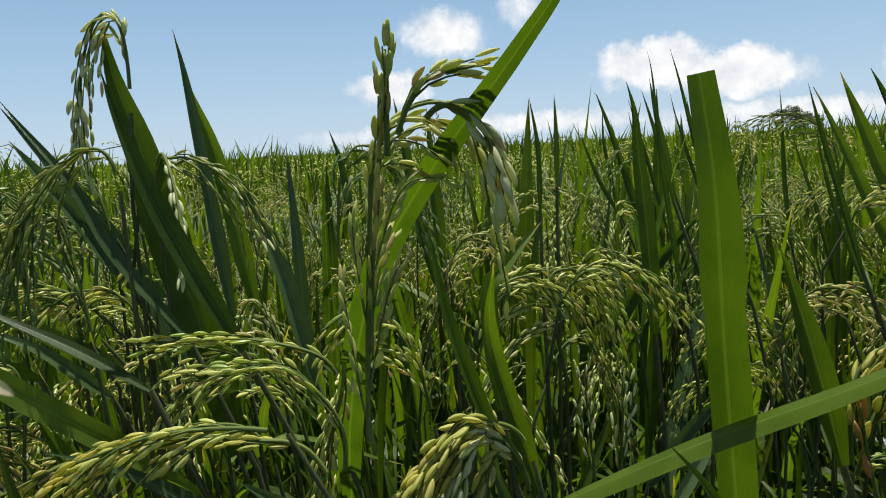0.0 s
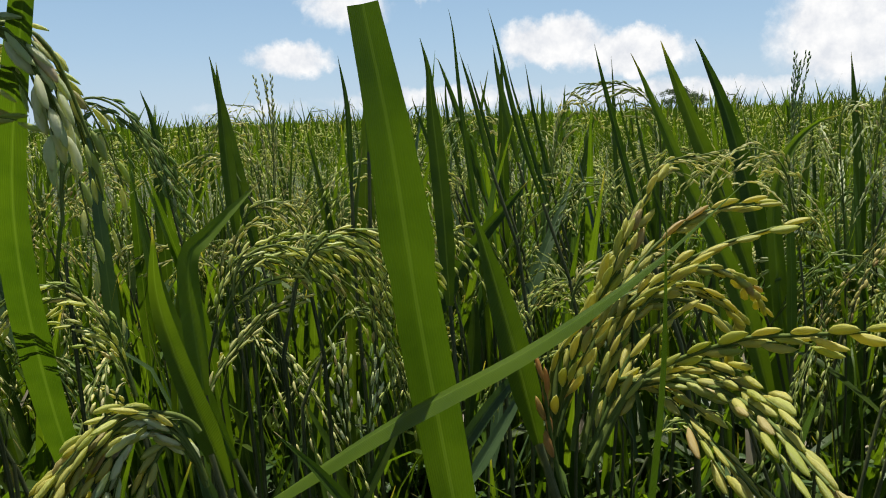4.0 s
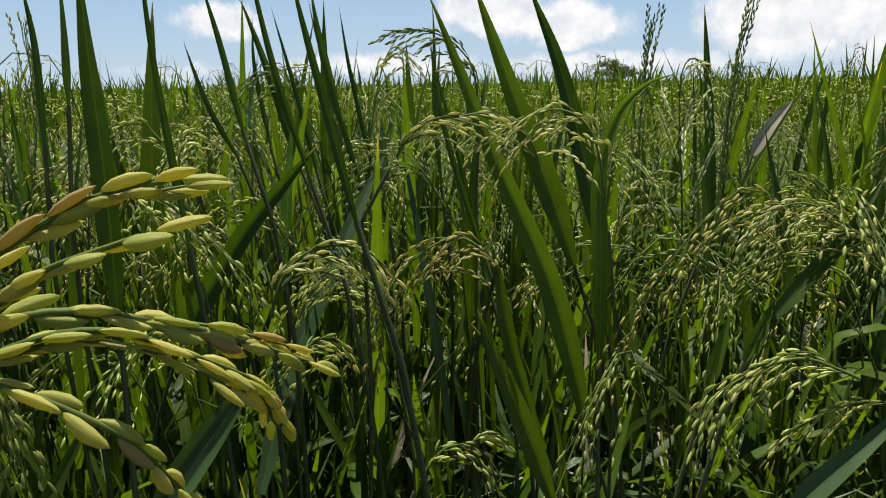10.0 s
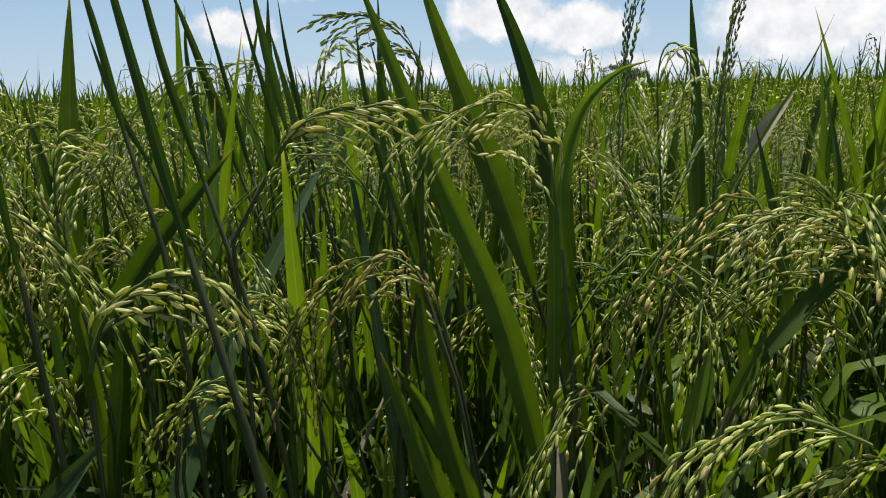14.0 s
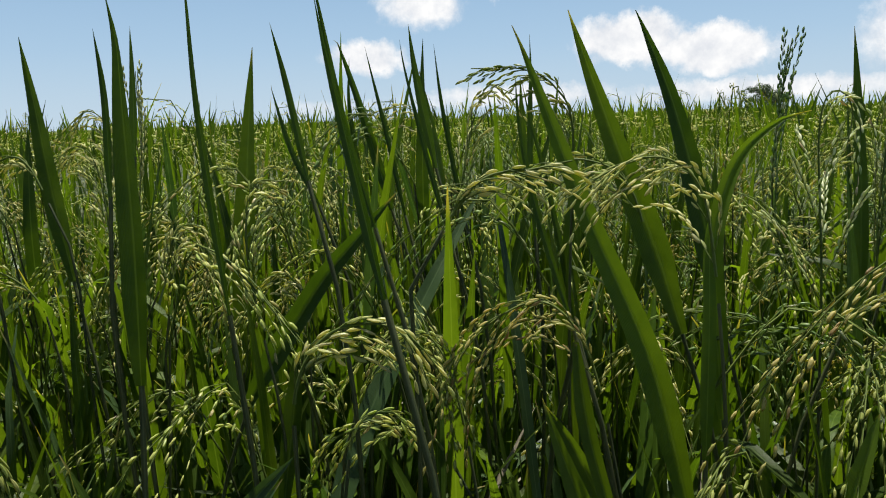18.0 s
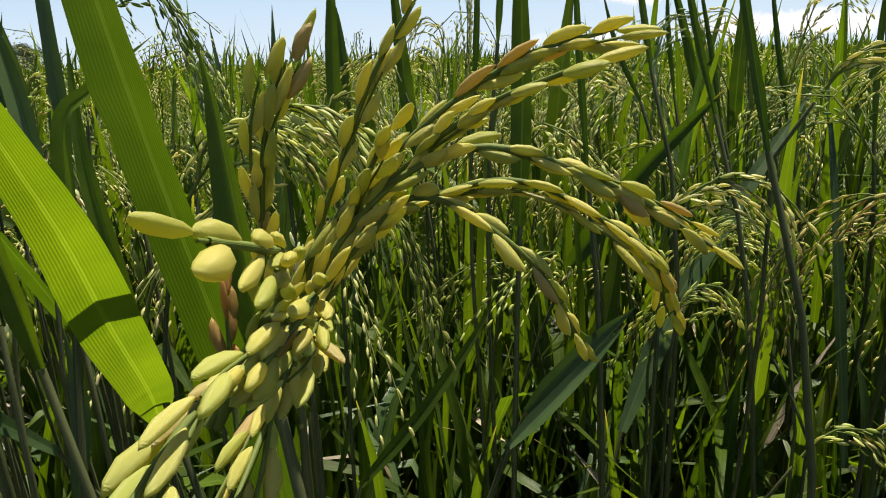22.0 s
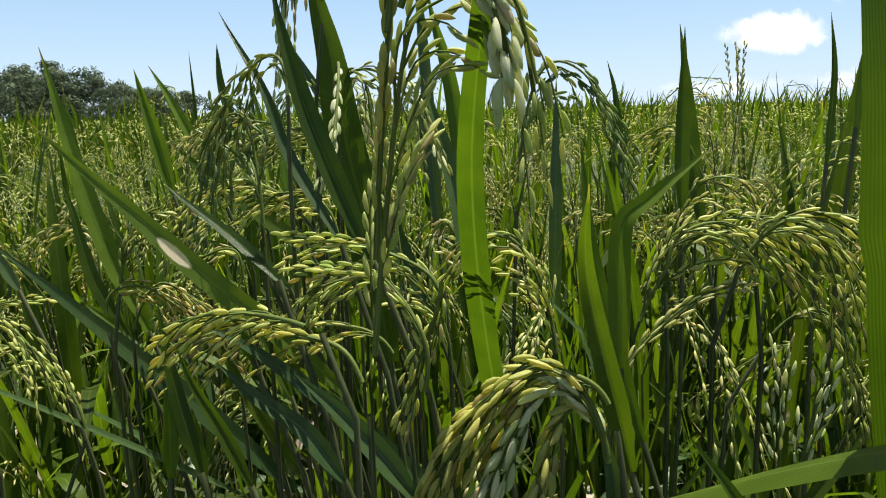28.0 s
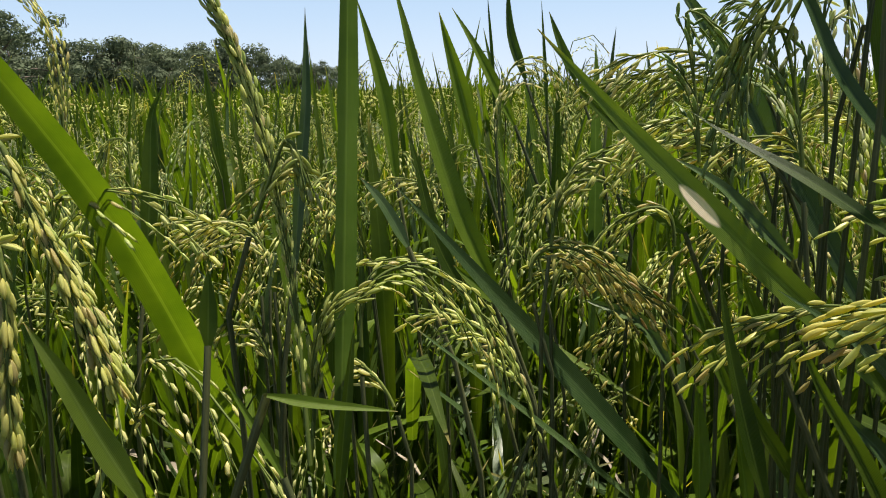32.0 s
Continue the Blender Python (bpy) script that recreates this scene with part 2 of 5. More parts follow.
GRAIN = {
    "green": grain_material("green_husk", (0.350, 0.390, 0.095), (0.190, 0.265, 0.048), (0.396, 0.400, 0.152)),
    "yellow": grain_material("yellow_green_husk", (0.580, 0.605, 0.200), (0.350, 0.460, 0.100), (0.450, 0.380, 0.165)),
    "gold": grain_material("golden_husk", (0.545, 0.530, 0.145), (0.400, 0.455, 0.090), (0.430, 0.350, 0.140)),
    "white": grain_material("cream_husk", (0.702, 0.730, 0.475), (0.450, 0.550, 0.237), (0.540, 0.420, 0.266)),
    "dark": grain_material("dull_green_husk", (0.234, 0.330, 0.085), (0.108, 0.200, 0.048), (0.432, 0.460, 0.266)),
    "pale": grain_material("pale_green_husk", (0.640, 0.625, 0.270), (0.400, 0.455, 0.145), (0.468, 0.450, 0.247)),
    "hero": grain_material("plump_husk", (0.565, 0.530, 0.125), (0.375, 0.415, 0.068), (0.470, 0.330, 0.140), 0.04),
    "orange": grain_material("rusty_husk", (0.470, 0.260, 0.075), (0.380, 0.270, 0.075), (0.450, 0.200, 0.065)),
    "brown": grain_material("brownish_husk", (0.540, 0.480, 0.175), (0.350, 0.370, 0.090), (0.306, 0.200, 0.085)),
}


def soil_material():
    mat, n = material("paddy_soil")
    place = n.add("ShaderNodeTexCoord", 3)
    coarse = n.add("ShaderNodeTexNoise", 0, Vector=place, Scale=3.0, Detail=6.0, Roughness=0.65)
    fine = n.add("ShaderNodeTexNoise", 0, Vector=place, Scale=60.0, Detail=5.0)
    base = n.ramp(n.math("MULTIPLY_ADD", fine, 0.4, n.math("MULTIPLY", coarse, 0.6)), (0.3, (0.09, 0.045, 0.025)), (0.7, (0.24, 0.13, 0.075)))
    bump = n.add("ShaderNodeBump", Height=fine, Strength=0.7, Distance=0.02)
    skin = n.add("ShaderNodeBsdfPrincipled", Base_Color=base, Roughness=0.9, Normal=bump)
    n.add("ShaderNodeOutputMaterial", Surface=skin)
    return mat


def canopy_material():
    mat, n = material("far_rice_canopy")
    place = n.add("ShaderNodeTexCoord", 3)
    wide = n.add("ShaderNodeTexNoise", 0, Vector=place, Scale=0.35, Detail=5.0)
    tuft = n.add("ShaderNodeTexNoise", 0, Vector=place, Scale=9.0, Detail=7.0, Roughness=0.7)
    tone = n.math("MULTIPLY_ADD", tuft, 0.7, n.math("MULTIPLY", wide, 0.3))
    base = n.ramp(tone, (0.32, (0.018, 0.036, 0.006)), (0.52, (0.065, 0.090, 0.015)), (0.74, (0.19, 0.19, 0.045)))
    bump = n.add("ShaderNodeBump", Height=tuft, Strength=1.0, Distance=0.12)
    skin = n.add("ShaderNodeBsdfPrincipled", Base_Color=base, Roughness=0.75, Normal=bump)
    n.add("ShaderNodeOutputMaterial", Surface=skin)
    return mat


def tree_materials():
    mat, n = material("hazed_tree_foliage")
    isle = n.add("ShaderNodeNewGeometry", 8)
    own = n.add("ShaderNodeObjectInfo", 5)
    place = n.add("ShaderNodeTexCoord", 3)
    noise_ = n.add("ShaderNodeTexNoise", 0, Vector=place, Scale=0.6, Detail=4.0)
    tone = n.math("ADD", n.math("MULTIPLY", isle, 0.5), n.math("ADD", n.math("MULTIPLY", noise_, 0.4), n.math("MULTIPLY", own, 0.25)))
    base = n.ramp(tone, (0.25, (0.060, 0.084, 0.050)), (0.9, (0.120, 0.155, 0.085)))
    skin = n.add("ShaderNodeBsdfPrincipled", Base_Color=base, Roughness=0.85, Specular_IOR_Level=0.15)
    inner = n.add("ShaderNodeBsdfTranslucent", Color=base)
    n.add("ShaderNodeOutputMaterial", Surface=n.add("ShaderNodeMixShader", Fac=0.25, _1=skin, _2=inner))
    bark, n = material("bark")
    place = n.add("ShaderNodeTexCoord", 3)
    noise_ = n.add("ShaderNodeTexNoise", 0, Vector=place, Scale=7.0, Detail=6.0)
    skin = n.add("ShaderNodeBsdfPrincipled", Base_Color=n.ramp(noise_, (0.3, (0.05, 0.04, 0.03)), (0.7, (0.16, 0.13, 0.10))), Roughness=0.9)
    n.add("ShaderNodeOutputMaterial", Surface=skin)
    return mat, bark


SOIL, CANOPY = soil_material(), canopy_material()
FOLIAGE, BARK = tree_materials()


# ---- mesh tools ----
class Soup:
    """Collects vertices, faces and texture places as arrays and makes one mesh of them."""

    def __init__(self):
        self.v, self.uv, self.faces, self.count = [], [], [], 0

    def add(self, v, uv, *faces):
        self.v.append(v), self.uv.append(uv)
        for f in faces:
            self.faces.append(np.asarray(f) + self.count)
        self.count += len(v)

    def mesh(self, name, *mats, smooth=True):
        me = bpy.data.meshes.new(name)
        if not self.count:
            return me
        v, uv = np.concatenate(self.v), np.concatenate(self.uv)
        sizes = np.concatenate([np.full(len(f), f.shape[1]) for f in self.faces])
        loops = np.concatenate([f.ravel() for f in self.faces])
        me.vertices.add(len(v))
        me.vertices.foreach_set("co", v.astype(np.float32).ravel())
        me.loops.add(len(loops))
        me.loops.foreach_set("vertex_index", loops.astype(np.int32))
        me.polygons.add(len(sizes))
        me.polygons.foreach_set("loop_start", (np.cumsum(sizes) - sizes).astype(np.int32))
        me.update(calc_edges=True)
        layer = me.uv_layers.new(name="UVMap")
        layer.data.foreach_set("uv", uv[loops].astype(np.float32).ravel())
        me.polygons.foreach_set("use_smooth", np.full(len(sizes), smooth))
        for m in mats:
            me.materials.append(m)
        me.validate()
        return me


def unit(a):
    return a / np.maximum(np.linalg.norm(a, axis=-1, keepdims=True), 1e-9)


def spline(points, count):
    """A smooth curve through the points (Catmull-Rom, evenly stepped)."""
    p = np.asarray(points, float)
    if len(p) == 2:
        return p[0] + np.linspace(0, 1, count)[:, None] * (p[1] - p[0])
    p = np.vstack([2 * p[0] - p[1], p, 2 * p[-1] - p[-2]])
    fine = []
    for a, b, c, d in zip(p[:-3], p[1:-2], p[2:-1], p[3:]):
        s = np.linspace(0, 1, 16, endpoint=False)[:, None]
        fine.append(0.5 * (2 * b + (c - a) * s + (2 * a - 5 * b + 4 * c - d) * s**2 + (3 * b - a - 3 * c + d) * s**3))
    fine = np.vstack([*fine, p[-2:-1]])
    run = np.r_[0, np.cumsum(np.linalg.norm(np.diff(fine, axis=0), axis=1))]
    at = np.linspace(0, run[-1], count)
    return np.stack([np.interp(at, run, fine[:, k]) for k in range(3)], 1)


def ribbon(soup, path, width, face, columns=2, fold=0.35, twist=0.0):
    """A blade along a path: it turns its upper side towards face, is creased along the midrib and twists towards its tip."""
    n = len(path)
    along = unit(np.gradient(path, axis=0))
    face = np.broadcast_to(np.asarray(face, float), along.shape)
    side = unit(np.cross(along, face))
    normal = np.cross(side, along)
    turn = (np.linspace(0, 1, n) ** 1.5 * twist)[:, None]
    side, normal = side * np.cos(turn) + normal * np.sin(turn), normal * np.cos(turn) - side * np.sin(turn)
    across = np.linspace(-0.5, 0.5, columns + 1)
    w = np.broadcast_to(np.asarray(width, float), (n,))[:, None, None]
    v = path[:, None] + side[:, None] * (across[None, :, None] * w) + normal[:, None] * (np.abs(across)[None, :, None] * w * fold)
    uv = np.stack(np.broadcast_arrays(across[None, :] + 0.5, np.linspace(0, 1, n)[:, None]), -1)
    i = np.arange(n - 1)[:, None] * (columns + 1) + np.arange(columns)[None]
    quads = np.stack([i, i + 1, i + columns + 2, i + columns + 1], -1).reshape(-1, 4)
    soup.add(v.reshape(-1, 3), uv.reshape(-1, 2), quads)


def tube(soup, path, radius, sides=5):
    n = len(path)
    along = unit(np.gradient(path, axis=0))
    side = unit(np.cross(along, np.where(np.abs(along[:, 2:]) > 0.9, (1.0, 0.2, 0.0), (0.0, 0.0, 1.0))))
    for k in range(1, n):  # keep the ring from spinning
        side[k] = unit(side[k - 1] - along[k] * (side[k - 1] @ along[k]))
    other = np.cross(along, side)
    a = np.linspace(0, 2 * np.pi, sides, endpoint=False)
    r = np.broadcast_to(np.asarray(radius, float), (n,))[:, None, None]
    v = path[:, None] + r * (np.cos(a)[None, :, None] * side[:, None] + np.sin(a)[None, :, None] * other[:, None])
    uv = np.stack(np.broadcast_arrays(a[None] / 6.283, np.linspace(0, 1, n)[:, None]), -1)
    i, j = np.meshgrid(np.arange(n - 1), np.arange(sides), indexing="ij")
    k = (j + 1) % sides
    quads = np.stack([i * sides + j, i * sides + k, (i + 1) * sides + k, (i + 1) * sides + j], -1).reshape(-1, 4)
    soup.add(v.reshape(-1, 3), uv.reshape(-1, 2), quads)


def husk(sides, rings):
    """One grain of unit length along z: pointed ends, a belly, a flattened section. Vertices, texture places, triangles, quads."""
    shape = {1: ((0.45, 0.5),), 2: ((0.25, 0.42), (0.68, 0.40)), 4: ((0.07, 0.20), (0.27, 0.44), (0.58, 0.50), (0.86, 0.30))}[rings]
    v, uv = [(0, 0, 0)], [(0, 0)]
    for z, r in shape:
        for k in range(sides):
            a = 2 * math.pi * k / sides
            v.append((r * math.cos(a) + 0.16 * math.sin(math.pi * z), r * 0.74 * math.sin(a), z)), uv.append((k / sides, z))
    v.append((-0.05, 0, 1)), uv.append((0, 1))
    tri = [(0, 1 + (k + 1) % sides, 1 + k) for k in range(sides)]
    last = 1 + sides * (rings - 1)
    tri += [(len(v) - 1, last + k, last + (k + 1) % sides) for k in range(sides)]
    quad = [(1 + r * sides + k, 1 + r * sides + (k + 1) % sides, 1 + (r + 1) * sides + (k + 1) % sides, 1 + (r + 1) * sides + k) for r in range(rings - 1) for k in range(sides)]
    return np.array(v, float), np.array(uv, float), np.array(tri), np.array(quad).reshape(-1, 4)


HUSK = {"near": husk(8, 4), "mid": husk(4, 2), "far": husk(3, 1)}


def grain_frames(at, way, out):
    z = unit(way)
    x = unit(out - z * (out * z).sum(-1, keepdims=True))
    return np.stack([x, np.cross(z, x), z], -1)


def grains(soup, at, way, out, length, width, detail):
    """Many husks in one go: base points, directions, flat sides."""
    v, uv, tri, quad = HUSK[detail]
    turn = grain_frames(at, way, out)
    shape = np.stack([width, width, length], -1)
    put = np.einsum("gij,gvj->gvi", turn, v[None] * shape[:, None]) + at[:, None]
    step = (np.arange(len(at)) * len(v))[:, None, None]
    faces = [(tri[None] + step).reshape(-1, 3)]
    if len(quad):
        faces.append((quad[None] + step).reshape(-1, 4))
    soup.add(put.reshape(-1, 3), np.tile(uv, (len(at), 1)), *faces)


def ear(rng, rachis, branches, spread, habit, spacing=0.0042, droop=0.35):
    """The branching of one panicle. rachis: its curve from the lowest branch to the tip. Returns branch curves and grain places."""
    run = np.linalg.norm(np.diff(rachis, axis=0), axis=1).sum()
    n = len(rachis)
    tail = unit(rachis[-1] - rachis[-3])
    longer = np.vstack([rachis, rachis[-1] + tail * np.linspace(0.1, 1, 10)[:, None] * run * 0.5 + np.array([0, 0, -0.18]) * (np.linspace(0.1, 1, 10)[:, None] ** 2) * run * 0.5])
    dist = np.r_[0, np.cumsum(np.linalg.norm(np.diff(longer, axis=0), axis=1))]

    def on(s):
        return np.stack([np.interp(s, dist, longer[:, k]) for k in range(3)], -1)

    curves, at, way, out = [], [], [], []
    for b in range(branches):
        begin = run * (0.02 + 0.86 * (b + rng.uniform(0, 0.6)) / branches)
        length = min(run * rng.uniform(0.34, 0.52), 0.085) * (1.0 - 0.35 * b / branches)
        if habit == "line":
            length = run * rng.uniform(0.45, 0.7)
        if habit == "spike" and b == 0:
            begin, length = 0.0, run * 1.02
        length = min(length, (run - begin) + (0.02 * run if habit in ("line", "fan", "spike") else 0.22 * length))
        if length < 2.2 * spacing:
            continue
        u = np.linspace(0, 1, max(4, int(length / spacing)))
        core = on(begin + u * length)
        angle = b * 2.4 + rng.uniform(-0.5, 0.5)
        axis = unit(on(begin + 0.01) - on(begin))
        side = unit(np.cross(axis, (0.3, 0.5, 0.8)))
        lateral = side * math.cos(angle) + np.cross(axis, side) * math.sin(angle)
        curve = core + lateral * (spread * length * u**0.8)[:, None] * (0.0 if habit == "spike" and b == 0 else 1.0)
        curve[:, 2] -= droop * length * u**2 * (1.0 if habit not in ("line", "spike") else 0.0)
        if habit == "fan" and b % 3 == 0:
            curve += (axis * 0.5 + np.array([0, 0, 0.35])) * (length * u**1.2)[:, None] * 0.4
        curves.append(curve)
        along = unit(np.gradient(curve, axis=0))
        keep = u > (0.15 if habit == "spike" and b == 0 else 0.12)
        k = int(keep.sum())
        swing = unit(np.cross(along[keep], rng.normal(0, 1, 3)))
        flip = np.where(np.arange(k) % 2, 1.0, -1.0)[:, None]
        swing = unit(swing * flip + rng.normal(0, 0.35, (k, 3)))
        at.append(curve[keep] + swing * 0.0006)
        way.append(unit(along[keep] + swing * rng.uniform(0.06, 0.25, (k, 1)) + np.array([0, 0, -0.10])))
        out.append(unit(swing + rng.normal(0, 0.45, (k, 3))))
    if not at:
        return curves, np.zeros((0, 3)), np.zeros((0, 3)), np.zeros((0, 3))
    return curves, np.vstack(at), np.vstack(way), np.vstack(out)


def part(name, mesh, parent, label=""):
    ob = new(name, mesh)
    ob.parent = parent
    return tagged(ob, label)


def taper(n, low=0.55, full=0.35, tip=0.03):
    """How wide a leaf is along its length: narrow at the sheath, full in the middle, drawn out to a point."""
    s = np.linspace(0, 1, n)
    return np.minimum(low + (1 - low) * np.minimum(s / full, 1), np.maximum(1 - ((s - full) / (1 - full)).clip(0) ** 2.2, tip))


# ---- the ground ----
def build_ground():
    soup = Soup()
    r = np.r_[0, np.geomspace(0.3, 1500, 60)]
    a = np.linspace(0, 2 * np.pi, 72, endpoint=False)
    x, y = r[:, None] * np.sin(a), r[:, None] * np.cos(a)
    z = 0.018 * np.sin(2.3 * x + 0.4) * np.cos(1.9 * y) * np.exp(-r[:, None] / 40)
    v = np.stack([x, y, z], -1).reshape(-1, 3)
    i, j = np.meshgrid(np.arange(len(r) - 1), np.arange(72), indexing="ij")
    k = (j + 1) % 72
    soup.add(v, v[:, :2] * 0.1, np.stack([i * 72 + j, (i + 1) * 72 + j, (i + 1) * 72 + k, i * 72 + k], -1).reshape(-1, 4))
    tagged(new("ground", soup.mesh("ground", SOIL)), "reddish-brown paddy soil under the rice", "ground", kind="structure")


build_ground()


# ---- rice plants close to the camera's way ----
rng = np.random.default_rng(7)


def rice_plant(at, label):
    ob = new("rice_plant")
    ob.location = (*at, 0.0)
    return tagged(ob, label, "rice plant", "rice plants of the near row")


def local(plant, points):
    return np.asarray(points, float) - np.array(plant.location)


def blade(plant, points, width, colour, torn=False, face=None, twist=None):
    """A leaf from its lowest point in the camera's view to its tip, on a culm that comes up from the plant's root."""
    pts = local(plant, points)
    path = spline(pts, 26)
    shape = taper(26, 0.4, 0.22)
    if torn:
        shape = np.minimum(np.ones(26), np.r_[taper(26, 0.8, 0.4)[:18], np.linspace(0.95, 0.55, 8)])
    wave = 1 + 0.05 * np.sin(np.linspace(0, 9, 26) + rng.uniform(0, 6))
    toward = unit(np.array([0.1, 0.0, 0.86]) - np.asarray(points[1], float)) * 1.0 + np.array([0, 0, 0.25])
    if face is not None:
        toward = np.asarray(face, float)
        if toward.ndim == 2:  # from the sheath to the tip
            toward = toward[0] + np.linspace(0, 1, 26)[:, None] * (toward[1] - toward[0])
    turn = rng.uniform(-0.5, 0.5)
    soup = Soup()
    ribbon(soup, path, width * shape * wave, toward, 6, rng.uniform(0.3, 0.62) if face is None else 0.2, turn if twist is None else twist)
    leaf = part("leaf", soup.mesh("leaf", LEAF[colour]), plant, {"young": "light green translucent blade", "fresh": "light green translucent blade", "bluish": "bluish-green ribbed blade", "spotted": "green blade with a bleached spot", "straw": "dry straw-coloured blade"}.get(colour, "torn tip on a broad blade" if torn else ""))
    low = pts[0]
    lean = unit(pts[0] - pts[1])
    foot = np.array([low[0] * 0.15 + rng.normal(0, 0.008), low[1] * 0.15 + rng.normal(0, 0.008), 0.0])
    flat = min(0.3, math.hypot(lean[0], lean[1])) / max(math.hypot(lean[0], lean[1]), 1e-3)
    knee = low + np.array([lean[0] * flat, lean[1] * flat, -1.0]) * 0.12
    soup = Soup()
    tube(soup, spline([foot, foot * 0.5 + knee * 0.5 + (0, 0, 0.03), knee, low], 14), np.linspace(0.0024, 0.0013, 14), 6)
    part("stem", soup.mesh("stem", STEM), plant)
    return leaf


def panicle(plant, points, branches, spread, colour, habit, loose=False, stem=True, size=0.80):
    """A culm from the root up to the neck, then the ear with its branches and grains."""
    pts = local(plant, points)
    whole = spline(pts, 60)
    run = np.r_[0, np.cumsum(np.linalg.norm(np.diff(whole, axis=0), axis=1))]
    begin = run[-1] * {"line": 0.1, "fan": 0.12, "spiky": 0.1, "spike": 0.02}.get(habit, 0.36)
    cut = int(np.searchsorted(run, begin))
    rachis = spline(whole[cut:], 40)
    curves, at, way, out = ear(rng, rachis, branches + {"arch": 4, "hang": 4, "spike": 0}.get(habit, 2), spread, habit, 0.0042 * (0.4 + 0.6 * size))
    low = pts[0]
    foot = np.array([low[0] * 0.15 + rng.normal(0, 0.008), low[1] * 0.15 + rng.normal(0, 0.008), 0.0])
    knee = low + np.array([0.0, 0.0, -0.12])
    if stem:
        soup = Soup()
        tube(soup, spline([foot, foot * 0.45 + knee * 0.55, knee, low, *whole[6:cut:6]], 24), np.linspace(0.0022, 0.0009, 24), 6)
        part("stem", soup.mesh("stem", STEM), plant)
    soup = Soup()
    tube(soup, rachis, np.linspace(0.0009, 0.0004, 40), 5)
    for c in curves:
        tube(soup, c, np.linspace(0.0004, 0.00022, len(c)), 4)
    head = part("panicle", soup.mesh("panicle", RACHIS), plant)
    count = len(at)
    length = size * rng.normal(0.0082, 0.0007, count).clip(0.0060, 0.0098)
    width = size * rng.normal(0.00235 if size > 0.88 else 0.0021, 0.00028, count).clip(0.0015, 0.0030)
    if loose:
        v, uv, tri, quad = HUSK["near"]
        one = Soup()
        one.add(v, uv, tri, quad)
        shared = one.mesh("grain", GRAIN[colour])
        turn = grain_frames(at, way, out)
        for k in range(count):
            ob = new("grain", shared)
            ob.parent = head
            ob.matrix_basis = Matrix.Translation(at[k]) @ Matrix(turn[k].tolist()).to_4x4() @ Matrix.Diagonal((width[k], width[k], length[k], 1))
    else:
        soup = Soup()
        grains(soup, at, way, out, length, width, "near")
        tagged(part("grain_cluster", soup.mesh("grain_cluster", GRAIN[colour]), head), kind="stuff")
    return head


p = rice_plant((-0.006, 0.338), "deep green rice shoot with seven long upright blades")
blade(p, [(0.025, 0.383, 0.681), (0.023, 0.324, 0.777), (0.032, 0.255, 0.862), (0.059, 0.164, 0.929), (0.070, 0.132, 0.957)], 0.0125, "deep", face=(-0.15, -0.95, -0.1), twist=0.3)
blade(p, [(-0.029, 0.342, 0.761), (-0.042, 0.352, 0.826), (-0.053, 0.358, 0.867), (-0.061, 0.364, 0.908), (-0.069, 0.368, 0.938), (-0.073, 0.373, 0.967)], 0.0206, "green")
blade(p, [(-0.020, 0.300, 0.822), (-0.034, 0.302, 0.851), (-0.048, 0.305, 0.883), (-0.059, 0.309, 0.917), (-0.063, 0.312, 0.935)], 0.0097, "deep")
blade(p, [(-0.045, 0.322, 0.752), (-0.067, 0.314, 0.778), (-0.098, 0.300, 0.811), (-0.130, 0.291, 0.845), (-0.160, 0.278, 0.880)], 0.0108, "spotted", face=(0.35, -0.8, 0.5), twist=0.15)
blade(p, [(-0.125, 0.416, 0.638), (-0.170, 0.383, 0.708), (-0.213, 0.345, 0.778), (-0.240, 0.322, 0.820)], 0.0135, "bluish", face=(0.45, -0.6, 0.65), twist=0.1)
blade(p, [(-0.053, 0.282, 0.816), (-0.078, 0.290, 0.832), (-0.104, 0.297, 0.846), (-0.115, 0.300, 0.853)], 0.0047, "deep")
blade(p, [(-0.043, 0.322, 0.824), (-0.071, 0.333, 0.862), (-0.085, 0.340, 0.891), (-0.105, 0.348, 0.919), (-0.113, 0.352, 0.930)], 0.0055, "bluish")
p = rice_plant((0.231, 0.281), "deep green rice shoot with one broad torn upright blade")
blade(p, [(0.168, 0.230, 0.682), (0.155, 0.225, 0.757), (0.142, 0.216, 0.828), (0.134, 0.210, 0.881), (0.128, 0.210, 0.918)], 0.0160, "plain", torn=True)
p = rice_plant((0.156, 0.152), "green rice shoot with one slender upright blade")
blade(p, [(0.145, 0.124, 0.740), (0.140, 0.110, 0.790), (0.136, 0.098, 0.843), (0.132, 0.092, 0.874)], 0.0088, "plain", face=(0.6, -0.8, 0.0), twist=0.0)
p = rice_plant((0.191, 0.191), "rice plant with plump yellow-green panicle strands and one rusty ear")
blade(p, [(0.171, 0.194, 0.789), (0.166, 0.199, 0.818), (0.160, 0.206, 0.850), (0.157, 0.208, 0.861)], 0.0091, "green")
panicle(p, [(0.170, 0.176, 0.778), (0.168, 0.180, 0.793), (0.167, 0.184, 0.813)], 0, 0.03, "orange", "line", loose=True, size=1.02)
panicle(p, [(0.168, 0.165, 0.795), (0.183, 0.163, 0.817), (0.193, 0.142, 0.833), (0.197, 0.125, 0.839), (0.197, 0.113, 0.843)], 2, 0.08, "hero", "spike", loose=True, stem=False, size=0.96)
panicle(p, [(0.170, 0.165, 0.795), (0.182, 0.164, 0.815), (0.193, 0.154, 0.824), (0.193, 0.132, 0.824)], 4, 0.12, "hero", "spike", loose=True, stem=False, size=0.96)
